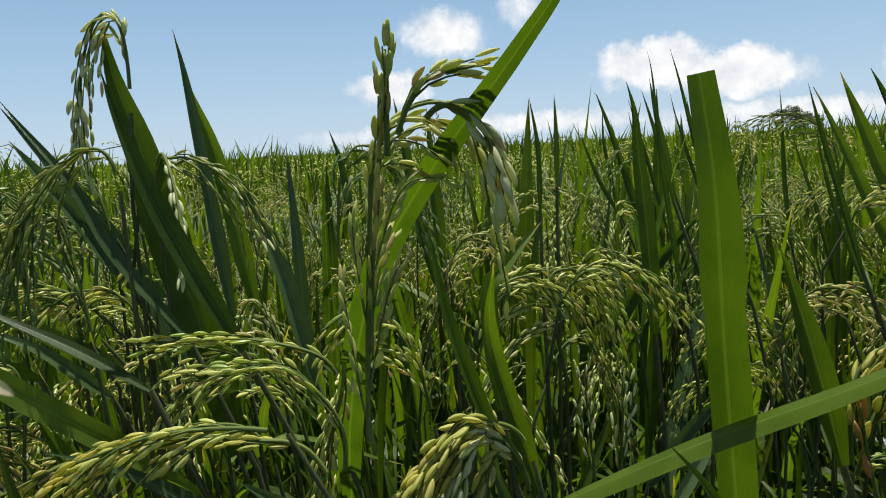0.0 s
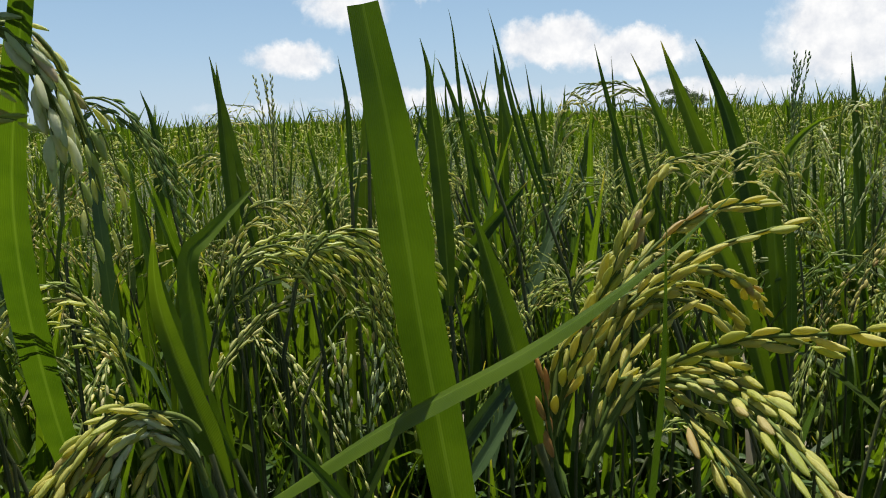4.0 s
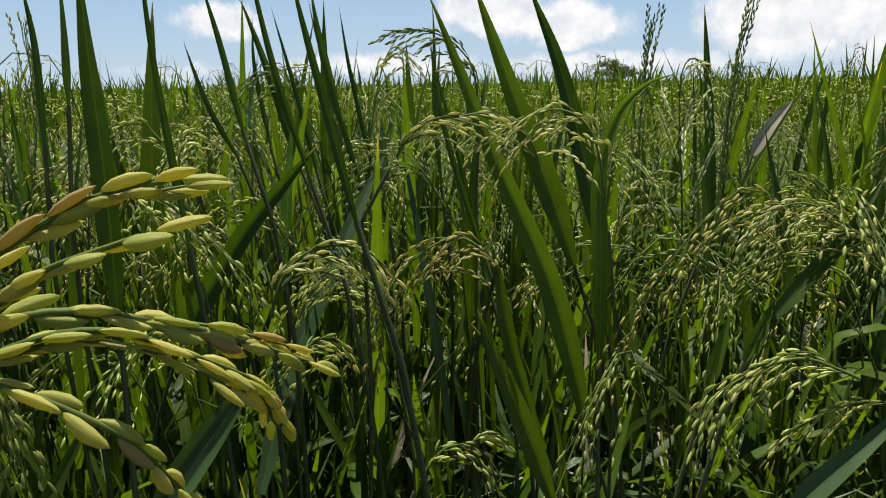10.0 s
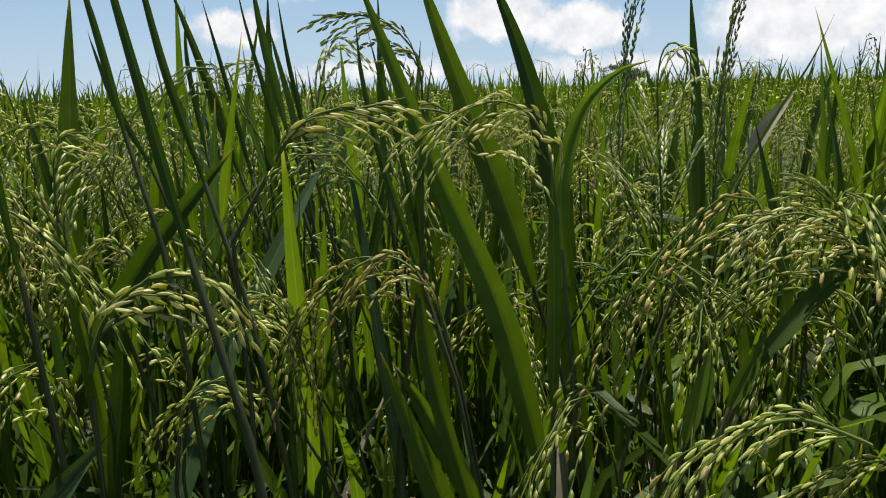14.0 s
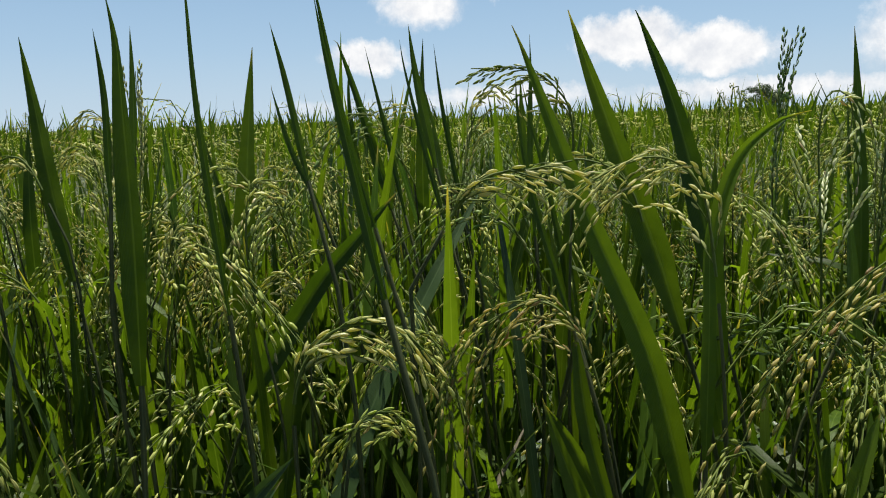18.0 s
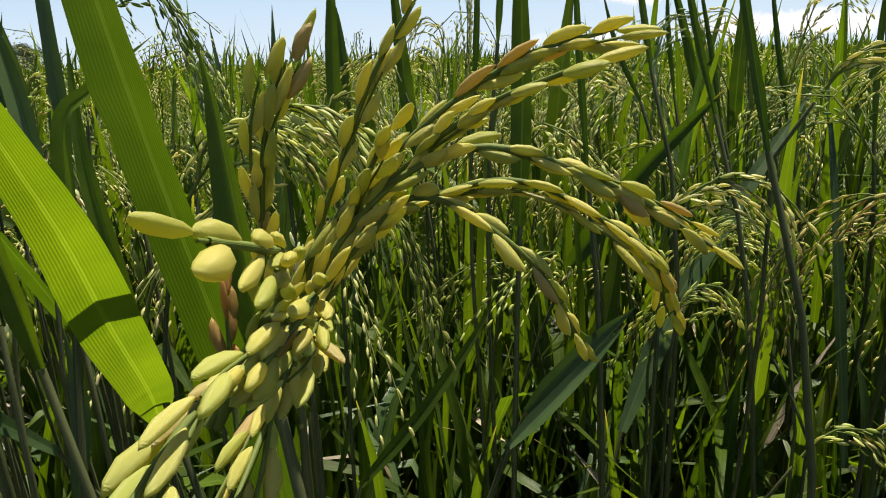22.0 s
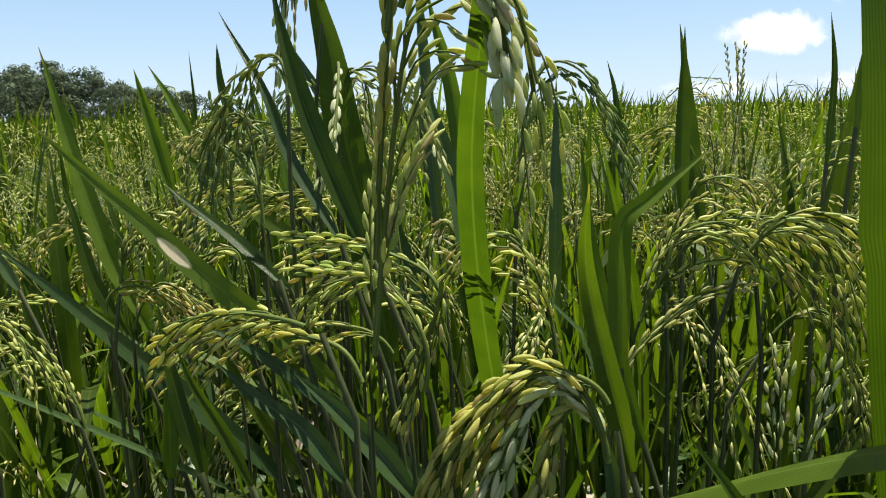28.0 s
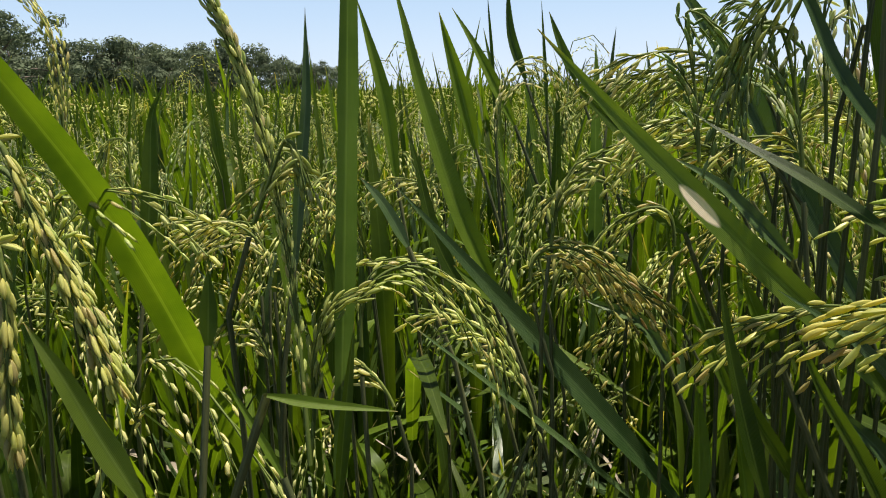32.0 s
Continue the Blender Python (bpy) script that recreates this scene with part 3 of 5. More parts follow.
panicle(p, [(0.170, 0.165, 0.795), (0.182, 0.162, 0.817), (0.192, 0.150, 0.820), (0.188, 0.128, 0.822), (0.185, 0.108, 0.816)], 5, 0.12, "gold", "spike", loose=True, stem=False, size=0.96)
panicle(p, [(0.170, 0.168, 0.788), (0.183, 0.174, 0.812), (0.187, 0.165, 0.815), (0.188, 0.150, 0.812), (0.187, 0.125, 0.803)], 5, 0.14, "hero", "spike", loose=True, stem=False, size=0.96)
panicle(p, [(0.172, 0.172, 0.790), (0.180, 0.172, 0.806), (0.190, 0.175, 0.820), (0.201, 0.170, 0.832)], 1, 0.06, "hero", "spike", loose=True, stem=False, size=0.96)
p = rice_plant((0.041, 0.323), "rice plant with five golden arching panicles and two green blades")
blade(p, [(0.078, 0.310, 0.715), (0.100, 0.268, 0.750), (0.128, 0.208, 0.798), (0.150, 0.165, 0.830), (0.162, 0.136, 0.854), (0.170, 0.117, 0.874)], 0.0160, "fresh", face=((0.45, -0.8, 0.35), (0.62, -0.76, 0.15)), twist=0.0)
panicle(p, [(-0.004, 0.300, 0.721), (-0.012, 0.308, 0.768), (-0.025, 0.307, 0.788), (-0.054, 0.297, 0.793), (-0.078, 0.287, 0.793), (-0.104, 0.275, 0.787)], 8, 0.2, "gold", "arch", size=.8)
panicle(p, [(-0.010, 0.299, 0.781), (-0.017, 0.303, 0.810), (-0.033, 0.298, 0.813), (-0.050, 0.289, 0.806)], 6, 0.25, "yellow", "arch", stem=False, size=.8)
panicle(p, [(0.079, 0.312, 0.718), (0.083, 0.326, 0.776), (0.095, 0.336, 0.810), (0.115, 0.345, 0.830), (0.140, 0.353, 0.833), (0.163, 0.356, 0.818), (0.170, 0.353, 0.797)], 11, 0.28, "yellow", "arch", loose=True)
panicle(p, [(0.076, 0.310, 0.752), (0.082, 0.317, 0.776), (0.095, 0.324, 0.792), (0.110, 0.330, 0.804), (0.125, 0.335, 0.808)], 2, 0.05, "pale", "line")
panicle(p, [(0.059, 0.284, 0.745), (0.054, 0.297, 0.796), (0.041, 0.303, 0.827), (0.026, 0.303, 0.833), (0.012, 0.300, 0.827)], 8, 0.3, "yellow", "arch")
blade(p, [(-0.035, 0.292, 0.722), (-0.051, 0.292, 0.747), (-0.064, 0.290, 0.760), (-0.074, 0.289, 0.772)], 0.0056, "bluish")
p = rice_plant((0.135, 0.308), "rice plant with three pale cream upright panicles and two green blades")
blade(p, [(0.083, 0.242, 0.771), (0.069, 0.247, 0.829), (0.069, 0.242, 0.859)], 0.0077, "green")
blade(p, [(0.088, 0.291, 0.757), (0.077, 0.298, 0.790), (0.067, 0.306, 0.827), (0.062, 0.316, 0.868)], 0.0072, "young")
panicle(p, [(0.141, 0.312, 0.719), (0.141, 0.318, 0.748), (0.141, 0.325, 0.784)], 3, 0.15, "white", "line")
panicle(p, [(0.141, 0.286, 0.735), (0.143, 0.291, 0.757), (0.149, 0.298, 0.786)], 3, 0.15, "white", "line", stem=False)
panicle(p, [(0.135, 0.333, 0.776), (0.132, 0.342, 0.815), (0.136, 0.347, 0.832), (0.157, 0.349, 0.828), (0.174, 0.345, 0.807)], 9, 0.3, "yellow", "arch")
p = rice_plant((0.065, 0.267), "rice plant with two plump yellow-green drooping panicles and four green blades")
blade(p, [(0.079, 0.271, 0.793), (0.078, 0.277, 0.819), (0.079, 0.281, 0.841), (0.087, 0.284, 0.849), (0.107, 0.291, 0.866)], 0.0081, "young")
blade(p, [(-0.003, 0.222, 0.769), (-0.015, 0.221, 0.785), (-0.029, 0.218, 0.796), (-0.040, 0.216, 0.807)], 0.0061, "bluish")
blade(p, [(0.018, 0.231, 0.759), (0.007, 0.231, 0.773), (-0.007, 0.230, 0.788), (-0.021, 0.229, 0.800)], 0.0075, "bluish")
panicle(p, [(0.084, 0.228, 0.752), (0.080, 0.234, 0.781), (0.073, 0.237, 0.799), (0.057, 0.236, 0.803), (0.037, 0.231, 0.791), (0.022, 0.224, 0.768)], 14, 0.18, "hero", "hang", loose=True, size=1.05)
blade(p, [(0.077, 0.255, 0.718), (0.079, 0.263, 0.748), (0.073, 0.269, 0.774)], 0.0077, "bluish")
panicle(p, [(0.010, 0.218, 0.794), (0.000, 0.223, 0.810), (-0.015, 0.226, 0.814), (-0.035, 0.231, 0.816), (-0.056, 0.234, 0.813), (-0.072, 0.236, 0.805)], 4, 0.1, "hero", "line", loose=True, stem=False, size=.85)
p = rice_plant((-0.017, 0.440), "rice plant with three pale cream drooping panicles and four green blades")
blade(p, [(-0.033, 0.452, 0.803), (-0.041, 0.465, 0.879), (-0.049, 0.478, 0.949), (-0.054, 0.483, 0.980)], 0.0092, "bluish")
blade(p, [(-0.087, 0.466, 0.763), (-0.140, 0.435, 0.813), (-0.190, 0.407, 0.867)], 0.0118, "deep", face=(0.3, -0.7, 0.65), twist=0.2)
blade(p, [(-0.101, 0.374, 0.724), (-0.113, 0.376, 0.754), (-0.124, 0.377, 0.782)], 0.0077, "young")
panicle(p, [(0.006, 0.404, 0.721), (-0.006, 0.416, 0.790), (-0.019, 0.418, 0.818), (-0.027, 0.414, 0.810), (-0.031, 0.409, 0.791)], 5, 0.25, "white", "hang", loose=True)
panicle(p, [(-0.080, 0.414, 0.768), (-0.110, 0.413, 0.824), (-0.135, 0.403, 0.835), (-0.159, 0.391, 0.833), (-0.173, 0.381, 0.823)], 9, 0.3, "yellow", "arch")
blade(p, [(-0.045, 0.475, 0.745), (-0.079, 0.488, 0.805), (-0.120, 0.504, 0.874), (-0.167, 0.522, 0.939)], 0.0150, "bluish", face=(0.1, -0.9, 0.4), twist=0.2)
panicle(p, [(-0.077, 0.382, 0.810), (-0.099, 0.380, 0.836), (-0.121, 0.373, 0.847), (-0.142, 0.364, 0.843), (-0.147, 0.361, 0.838)], 8, 0.25, "yellow", "arch")
p = rice_plant((-0.029, 0.511), "rice plant with four green arching panicles and two green blades")
blade(p, [(-0.020, 0.491, 0.796), (-0.036, 0.507, 0.894), (-0.050, 0.514, 0.943), (-0.054, 0.517, 0.962)], 0.0130, "young")
panicle(p, [(-0.086, 0.484, 0.776), (-0.115, 0.489, 0.851), (-0.145, 0.479, 0.867), (-0.173, 0.463, 0.862), (-0.184, 0.457, 0.859)], 8, 0.3, "green", "arch")
blade(p, [(-0.092, 0.469, 0.824), (-0.109, 0.469, 0.856), (-0.129, 0.468, 0.888), (-0.147, 0.466, 0.916)], 0.0122, "bluish")
panicle(p, [(-0.080, 0.448, 0.787), (-0.090, 0.450, 0.817), (-0.102, 0.447, 0.828), (-0.113, 0.442, 0.827), (-0.121, 0.437, 0.822)], 6, 0.25, "gold", "arch")
panicle(p, [(-0.083, 0.471, 0.812), (-0.097, 0.474, 0.853), (-0.125, 0.465, 0.870), (-0.156, 0.450, 0.868), (-0.187, 0.433, 0.860)], 8, 0.22, "green", "arch")
panicle(p, [(-0.126, 0.484, 0.679), (-0.138, 0.486, 0.710), (-0.161, 0.477, 0.718), (-0.187, 0.461, 0.708)], 5, 0.2, "gold", "arch")
p = rice_plant((0.568, 0.430), "rice plant with yellow-green arching panicle and four green blades")
blade(p, [(0.506, 0.404, 0.639), (0.495, 0.434, 0.733), (0.471, 0.468, 0.819), (0.457, 0.489, 0.875), (0.446, 0.507, 0.921), (0.442, 0.512, 0.934)], 0.0160, "young")
blade(p, [(0.547, 0.437, 0.693), (0.549, 0.450, 0.749), (0.554, 0.461, 0.802), (0.571, 0.465, 0.847), (0.593, 0.459, 0.870), (0.612, 0.451, 0.877)], 0.0130, "young")
blade(p, [(0.561, 0.436, 0.592), (0.563, 0.462, 0.697), (0.567, 0.474, 0.753), (0.571, 0.483, 0.794)], 0.0153, "young")
blade(p, [(0.598, 0.404, 0.752), (0.641, 0.399, 0.815), (0.664, 0.396, 0.848), (0.683, 0.393, 0.874), (0.698, 0.392, 0.900)], 0.0024, "green")
panicle(p, [(0.515, 0.454, 0.746), (0.508, 0.479, 0.829), (0.485, 0.496, 0.851), (0.453, 0.510, 0.845), (0.430, 0.519, 0.834)], 6, 0.3, "yellow", "arch", stem=False)
p = rice_plant((0.604, 0.436), "rice plant with pale cream drooping panicle and one green blade")
blade(p, [(0.533, 0.461, 0.742), (0.524, 0.480, 0.796), (0.508, 0.507, 0.868), (0.495, 0.529, 0.929), (0.491, 0.535, 0.947)], 0.0182, "green")
panicle(p, [(0.607, 0.422, 0.636), (0.625, 0.448, 0.770), (0.634, 0.467, 0.863), (0.644, 0.468, 0.889), (0.653, 0.461, 0.878), (0.646, 0.457, 0.848)], 6, 0.35, "white", "hang")
p = rice_plant((0.639, 0.497), "deep green rice shoot with one long upright blade")
blade(p, [(0.598, 0.506, 0.730), (0.594, 0.528, 0.808), (0.585, 0.552, 0.883), (0.573, 0.571, 0.935), (0.568, 0.579, 0.954)], 0.0177, "deep")
p = rice_plant((0.509, 0.526), "rice plant with green arching panicle and one green blade")
blade(p, [(0.493, 0.522, 0.726), (0.485, 0.551, 0.823), (0.478, 0.569, 0.878), (0.475, 0.577, 0.905)], 0.0045, "deep")
panicle(p, [(0.488, 0.526, 0.774), (0.499, 0.544, 0.869), (0.491, 0.556, 0.899), (0.472, 0.569, 0.912), (0.440, 0.586, 0.914)], 7, 0.2, "green", "arch")
p = rice_plant((0.195, 0.651), "rice plant with two pale green arching panicles and one green blade")
blade(p, [(0.268, 0.589, 0.684), (0.279, 0.588, 0.702), (0.322, 0.583, 0.766), (0.352, 0.577, 0.801), (0.378, 0.571, 0.830)], 0.0170, "deep")
panicle(p, [(0.156, 0.648, 0.785), (0.125, 0.677, 0.858), (0.093, 0.690, 0.854), (0.057, 0.703, 0.846)], 7, 0.25, "pale", "arch")
panicle(p, [(0.209, 0.633, 0.697), (0.218, 0.643, 0.758), (0.225, 0.650, 0.802), (0.243, 0.647, 0.806), (0.250, 0.642, 0.788)], 6, 0.25, "pale", "arch")
p = rice_plant((0.265, 0.664), "bluish-green rice shoot with one long upright blade")
blade(p, [(0.304, 0.512, 0.595), (0.346, 0.553, 0.675), (0.402, 0.591, 0.751), (0.462, 0.629, 0.826)], 0.0170, "bluish", face=(-0.1, -0.8, 0.5), twist=0.15)
p = rice_plant((0.218, 0.423), "deep green rice shoot with one long upright blade")
blade(p, [(0.229, 0.405, 0.773), (0.231, 0.416, 0.834), (0.231, 0.427, 0.890), (0.231, 0.431, 0.916), (0.228, 0.436, 0.936)], 0.0114, "green")
p = rice_plant((0.246, 0.756), "deep green rice shoot with one long upright blade")
blade(p, [(0.263, 0.736, 0.656), (0.275, 0.758, 0.784), (0.286, 0.773, 0.880), (0.295, 0.784, 0.950)], 0.0207, "green")
p = rice_plant((0.161, 0.690), "rice plant with pale green arching panicle and one green blade")
blade(p, [(0.147, 0.674, 0.767), (0.137, 0.689, 0.835), (0.130, 0.702, 0.899), (0.123, 0.713, 0.951)], 0.0138, "green")
panicle(p, [(0.129, 0.687, 0.682), (0.115, 0.702, 0.744), (0.084, 0.714, 0.773), (0.042, 0.723, 0.780), (0.014, 0.728, 0.771)], 8, 0.3, "pale", "arch")
p = rice_plant((0.518, 0.377), "rice plant with two brownish-yellow arching panicles and five green blades")
blade(p, [(0.446, 0.374, 0.659), (0.437, 0.386, 0.686), (0.425, 0.400, 0.717), (0.416, 0.409, 0.734)], 0.0114, "green")
blade(p, [(0.572, 0.330, 0.725), (0.602, 0.323, 0.757), (0.626, 0.317, 0.782), (0.651, 0.314, 0.817)], 0.0098, "deep")
blade(p, [(0.539, 0.338, 0.692), (0.549, 0.339, 0.717), (0.557, 0.341, 0.736)], 0.0086, "young")
blade(p, [(0.561, 0.331, 0.708), (0.572, 0.330, 0.727), (0.582, 0.330, 0.744)], 0.0086, "young")
panicle(p, [(0.465, 0.406, 0.632), (0.463, 0.425, 0.701), (0.455, 0.442, 0.752), (0.438, 0.456, 0.774), (0.414, 0.466, 0.766), (0.391, 0.472, 0.742), (0.376, 0.470, 0.705)], 11, 0.35, "brown", "arch")
panicle(p, [(0.500, 0.376, 0.724), (0.503, 0.392, 0.793), (0.501, 0.405, 0.840), (0.486, 0.416, 0.856), (0.464, 0.426, 0.851), (0.441, 0.434, 0.836)], 9, 0.35, "pale", "arch")
blade(p, [(0.493, 0.382, 0.703), (0.502, 0.395, 0.768), (0.507, 0.404, 0.809), (0.510, 0.408, 0.833)], 0.0077, "young")
p = rice_plant((0.762, 0.559), "weedy stem with a dry straw-coloured blade")
blade(p, [(0.787, 0.519, 0.802), (0.804, 0.517, 0.827), (0.827, 0.512, 0.853)], 0.0126, "straw")
p = rice_plant((-0.216, 0.234), "rice plant with two yellow-green arching panicles and five green blades")
blade(p, [(-0.258, 0.290, 0.690), (-0.243, 0.279, 0.768), (-0.228, 0.267, 0.845), (-0.213, 0.254, 0.922)], 0.0084, "bluish", torn=True)
blade(p, [(-0.364, 0.351, 0.635), (-0.349, 0.300, 0.723), (-0.333, 0.249, 0.810), (-0.320, 0.188, 0.891), (-0.313, 0.150, 0.930)], 0.0175, "young", face=(0.75, -0.6, 0.25), twist=-0.2)
blade(p, [(-0.223, 0.161, 0.764), (-0.234, 0.160, 0.780), (-0.244, 0.159, 0.796), (-0.253, 0.158, 0.808)], 0.0065, "green")
panicle(p, [(-0.214, 0.250, 0.710), (-0.222, 0.260, 0.764), (-0.222, 0.266, 0.789), (-0.210, 0.275, 0.798), (-0.192, 0.282, 0.790), (-0.179, 0.284, 0.773), (-0.172, 0.282, 0.754)], 9, 0.28, "yellow", "arch", size=.64)
panicle(p, [(-0.214, 0.214, 0.722), (-0.218, 0.221, 0.748), (-0.235, 0.238, 0.813), (-0.254, 0.243, 0.875), (-0.283, 0.238, 0.929)], 15, 0.02, "yellow", "line", loose=True, size=.64)
blade(p, [(-0.213, 0.228, 0.726), (-0.213, 0.237, 0.762), (-0.213, 0.244, 0.786)], 0.0046, "green")
blade(p, [(-0.220, 0.210, 0.744), (-0.228, 0.210, 0.756), (-0.240, 0.209, 0.775)], 0.0027, "young")
p = rice_plant((-0.065, 0.356), "rice plant with seven pale drooping panicles and two green blades")
blade(p, [(-0.138, 0.376, 0.656), (-0.163, 0.305, 0.726), (-0.188, 0.233, 0.794)], 0.0044, "bluish", face=(0.3, -0.5, 0.8), twist=0.0)
panicle(p, [(-0.064, 0.349, 0.872), (-0.061, 0.359, 0.943), (-0.066, 0.363, 0.966), (-0.076, 0.365, 0.959), (-0.083, 0.362, 0.931), (-0.085, 0.358, 0.906)], 7, 0.15, "white", "hang", size=.95)
panicle(p, [(-0.053, 0.348, 0.896), (-0.049, 0.344, 0.903), (-0.045, 0.334, 0.896), (-0.041, 0.319, 0.878), (-0.039, 0.302, 0.856)], 4, 0.10, "white", "spike", loose=True, size=.85)
panicle(p, [(-0.056, 0.392, 0.895), (-0.041, 0.400, 0.901), (-0.028, 0.391, 0.893), (-0.018, 0.381, 0.877), (-0.010, 0.370, 0.859)], 3, 0.10, "white", "spike", loose=True, stem=False, size=.85)
panicle(p, [(-0.061, 0.313, 0.852), (-0.064, 0.321, 0.898), (-0.077, 0.325, 0.905), (-0.097, 0.325, 0.884), (-0.108, 0.324, 0.859)], 8, 0.3, "green", "arch")
panicle(p, [(-0.075, 0.311, 0.776), (-0.082, 0.324, 0.842), (-0.090, 0.330, 0.877), (-0.098, 0.326, 0.880), (-0.102, 0.320, 0.865), (-0.104, 0.314, 0.846)], 7, 0.25, "dark", "hang", loose=True)
panicle(p, [(-0.113, 0.347, 0.783), (-0.120, 0.361, 0.850), (-0.127, 0.367, 0.886), (-0.124, 0.369, 0.890), (-0.111, 0.374, 0.881)], 5, 0.3, "dark", "hang", stem=False)
blade(p, [(-0.084, 0.309, 0.771), (-0.091, 0.309, 0.784), (-0.096, 0.310, 0.796)], 0.0063, "young")
panicle(p, [(-0.070, 0.376, 0.770), (-0.072, 0.386, 0.815), (-0.083, 0.386, 0.835), (-0.099, 0.380, 0.839), (-0.118, 0.371, 0.831)], 6, 0.22, "yellow", "arch")
p = rice_plant((-0.187, 0.458), "rice plant with yellow-green arching panicle and three green blades")
blade(p, [(-0.234, 0.428, 0.737), (-0.261, 0.430, 0.790), (-0.287, 0.436, 0.858), (-0.301, 0.441, 0.903), (-0.310, 0.444, 0.930)], 0.0130, "young")
blade(p, [(-0.256, 0.432, 0.731), (-0.278, 0.431, 0.772), (-0.293, 0.436, 0.821), (-0.301, 0.438, 0.840)], 0.0091, "green")
blade(p, [(-0.222, 0.388, 0.750), (-0.232, 0.386, 0.760), (-0.243, 0.384, 0.769)], 0.0070, "young")
panicle(p, [(-0.188, 0.412, 0.698), (-0.202, 0.418, 0.748), (-0.207, 0.422, 0.773), (-0.195, 0.430, 0.776), (-0.170, 0.437, 0.756), (-0.157, 0.438, 0.734)], 6, 0.2, "yellow", "arch")
p = rice_plant((-0.007, 0.280), "rice plant with two pale cream upright panicles and three green blades")
blade(p, [(0.012, 0.335, 0.684), (-0.008, 0.318, 0.714), (-0.034, 0.298, 0.752), (-0.063, 0.276, 0.788), (-0.085, 0.262, 0.806)], 0.0098, "bluish", face=(0.35, -0.6, 0.7), twist=0.1)
blade(p, [(-0.052, 0.248, 0.746), (-0.063, 0.249, 0.767), (-0.073, 0.249, 0.784), (-0.079, 0.250, 0.797)], 0.0052, "green")
blade(p, [(-0.083, 0.262, 0.740), (-0.090, 0.264, 0.762), (-0.097, 0.267, 0.788), (-0.101, 0.270, 0.808)], 0.0063, "green")
panicle(p, [(0.034, 0.194, 0.904), (0.041, 0.193, 0.910), (0.049, 0.191, 0.906), (0.053, 0.189, 0.898), (0.055, 0.187, 0.887)], 5, 0.12, "white", "line", loose=True, stem=False, size=1.0)
panicle(p, [(0.013, 0.255, 0.776), (0.014, 0.259, 0.801), (0.000, 0.264, 0.821), (-0.013, 0.268, 0.824), (-0.038, 0.272, 0.823)], 3, 0.08, "yellow", "line", size=.85)
p = rice_plant((0.177, 0.481), "bluish-green rice shoot with one long upright blade")
blade(p, [(0.233, 0.421, 0.660), (0.264, 0.416, 0.700), (0.290, 0.410, 0.728)], 0.0109, "bluish")
p = rice_plant((0.714, 0.480), "rice plant with green upright panicle and one green blade")
blade(p, [(0.704, 0.489, 0.731), (0.714, 0.506, 0.819), (0.721, 0.524, 0.902), (0.724, 0.532, 0.937)], 0.0098, "deep")
panicle(p, [(0.697, 0.470, 0.714), (0.714, 0.489, 0.820), (0.730, 0.497, 0.883), (0.746, 0.501, 0.933)], 5, 0.05, "green", "line")
p = rice_plant((0.006, 0.221), "rice plant with five yellow-green bent panicles on a bare stem")
panicle(p, [(0.016, 0.199, 0.803), (0.020, 0.206, 0.854), (0.025, 0.211, 0.895), (0.032, 0.212, 0.908), (0.044, 0.210, 0.912), (0.053, 0.207, 0.906), (0.059, 0.203, 0.886)], 11, 0.16, "yellow", "spiky", loose=True, size=.8)
panicle(p, [(0.019, 0.200, 0.842), (0.021, 0.200, 0.866), (0.024, 0.199, 0.890), (0.026, 0.198, 0.912)], 4, 0.05, "gold", "spike", loose=True, stem=False, size=.85)
panicle(p, [(0.026, 0.194, 0.895), (0.027, 0.196, 0.906), (0.028, 0.198, 0.925)], 4, 0.1, "yellow", "line", loose=True, stem=False, size=.85)
panicle(p, [(0.028, 0.195, 0.900), (0.034, 0.195, 0.913), (0.041, 0.195, 0.918), (0.051, 0.193, 0.920)], 4, 0.1, "yellow", "line", loose=True, stem=False, size=.85)
panicle(p, [(0.007, 0.211, 0.798), (0.005, 0.214, 0.813), (-0.014, 0.219, 0.820), (-0.041, 0.225, 0.820), (-0.065, 0.228, 0.814)], 8, 0.22, "yellow", "arch", loose=True, size=.8)
p = rice_plant((-0.075, 0.420), "rice plant with five pale cream drooping panicles and one green blade")
panicle(p, [(-0.065, 0.396, 0.753), (-0.071, 0.413, 0.839), (-0.076, 0.423, 0.893), (-0.069, 0.426, 0.900), (-0.064, 0.423, 0.880), (-0.060, 0.415, 0.837)], 6, 0.15, "white", "hang", loose=True)
panicle(p, [(-0.070, 0.362, 0.844), (-0.061, 0.368, 0.891), (-0.042, 0.365, 0.901), (-0.019, 0.359, 0.886), (-0.009, 0.353, 0.865)], 7, 0.3, "green", "arch")
blade(p, [(-0.127, 0.364, 0.739), (-0.140, 0.363, 0.757), (-0.164, 0.353, 0.768)], 0.0072, "bluish")
panicle(p, [(-0.110, 0.419, 0.840), (-0.117, 0.423, 0.869), (-0.136, 0.418, 0.877), (-0.159, 0.408, 0.874), (-0.174, 0.400, 0.866)], 7, 0.25, "pale", "arch")
panicle(p, [(-0.089, 0.427, 0.826), (-0.095, 0.436, 0.876), (-0.105, 0.437, 0.896), (-0.115, 0.433, 0.899), (-0.125, 0.425, 0.888)], 6, 0.2, "dark", "hang")
panicle(p, [(-0.040, 0.410, 0.742), (-0.054, 0.429, 0.823), (-0.067, 0.434, 0.851), (-0.086, 0.431, 0.845)], 6, 0.25, "yellow", "arch")
p = rice_plant((0.026, 0.362), "rice plant with four yellow-green arching panicles and three green blades")
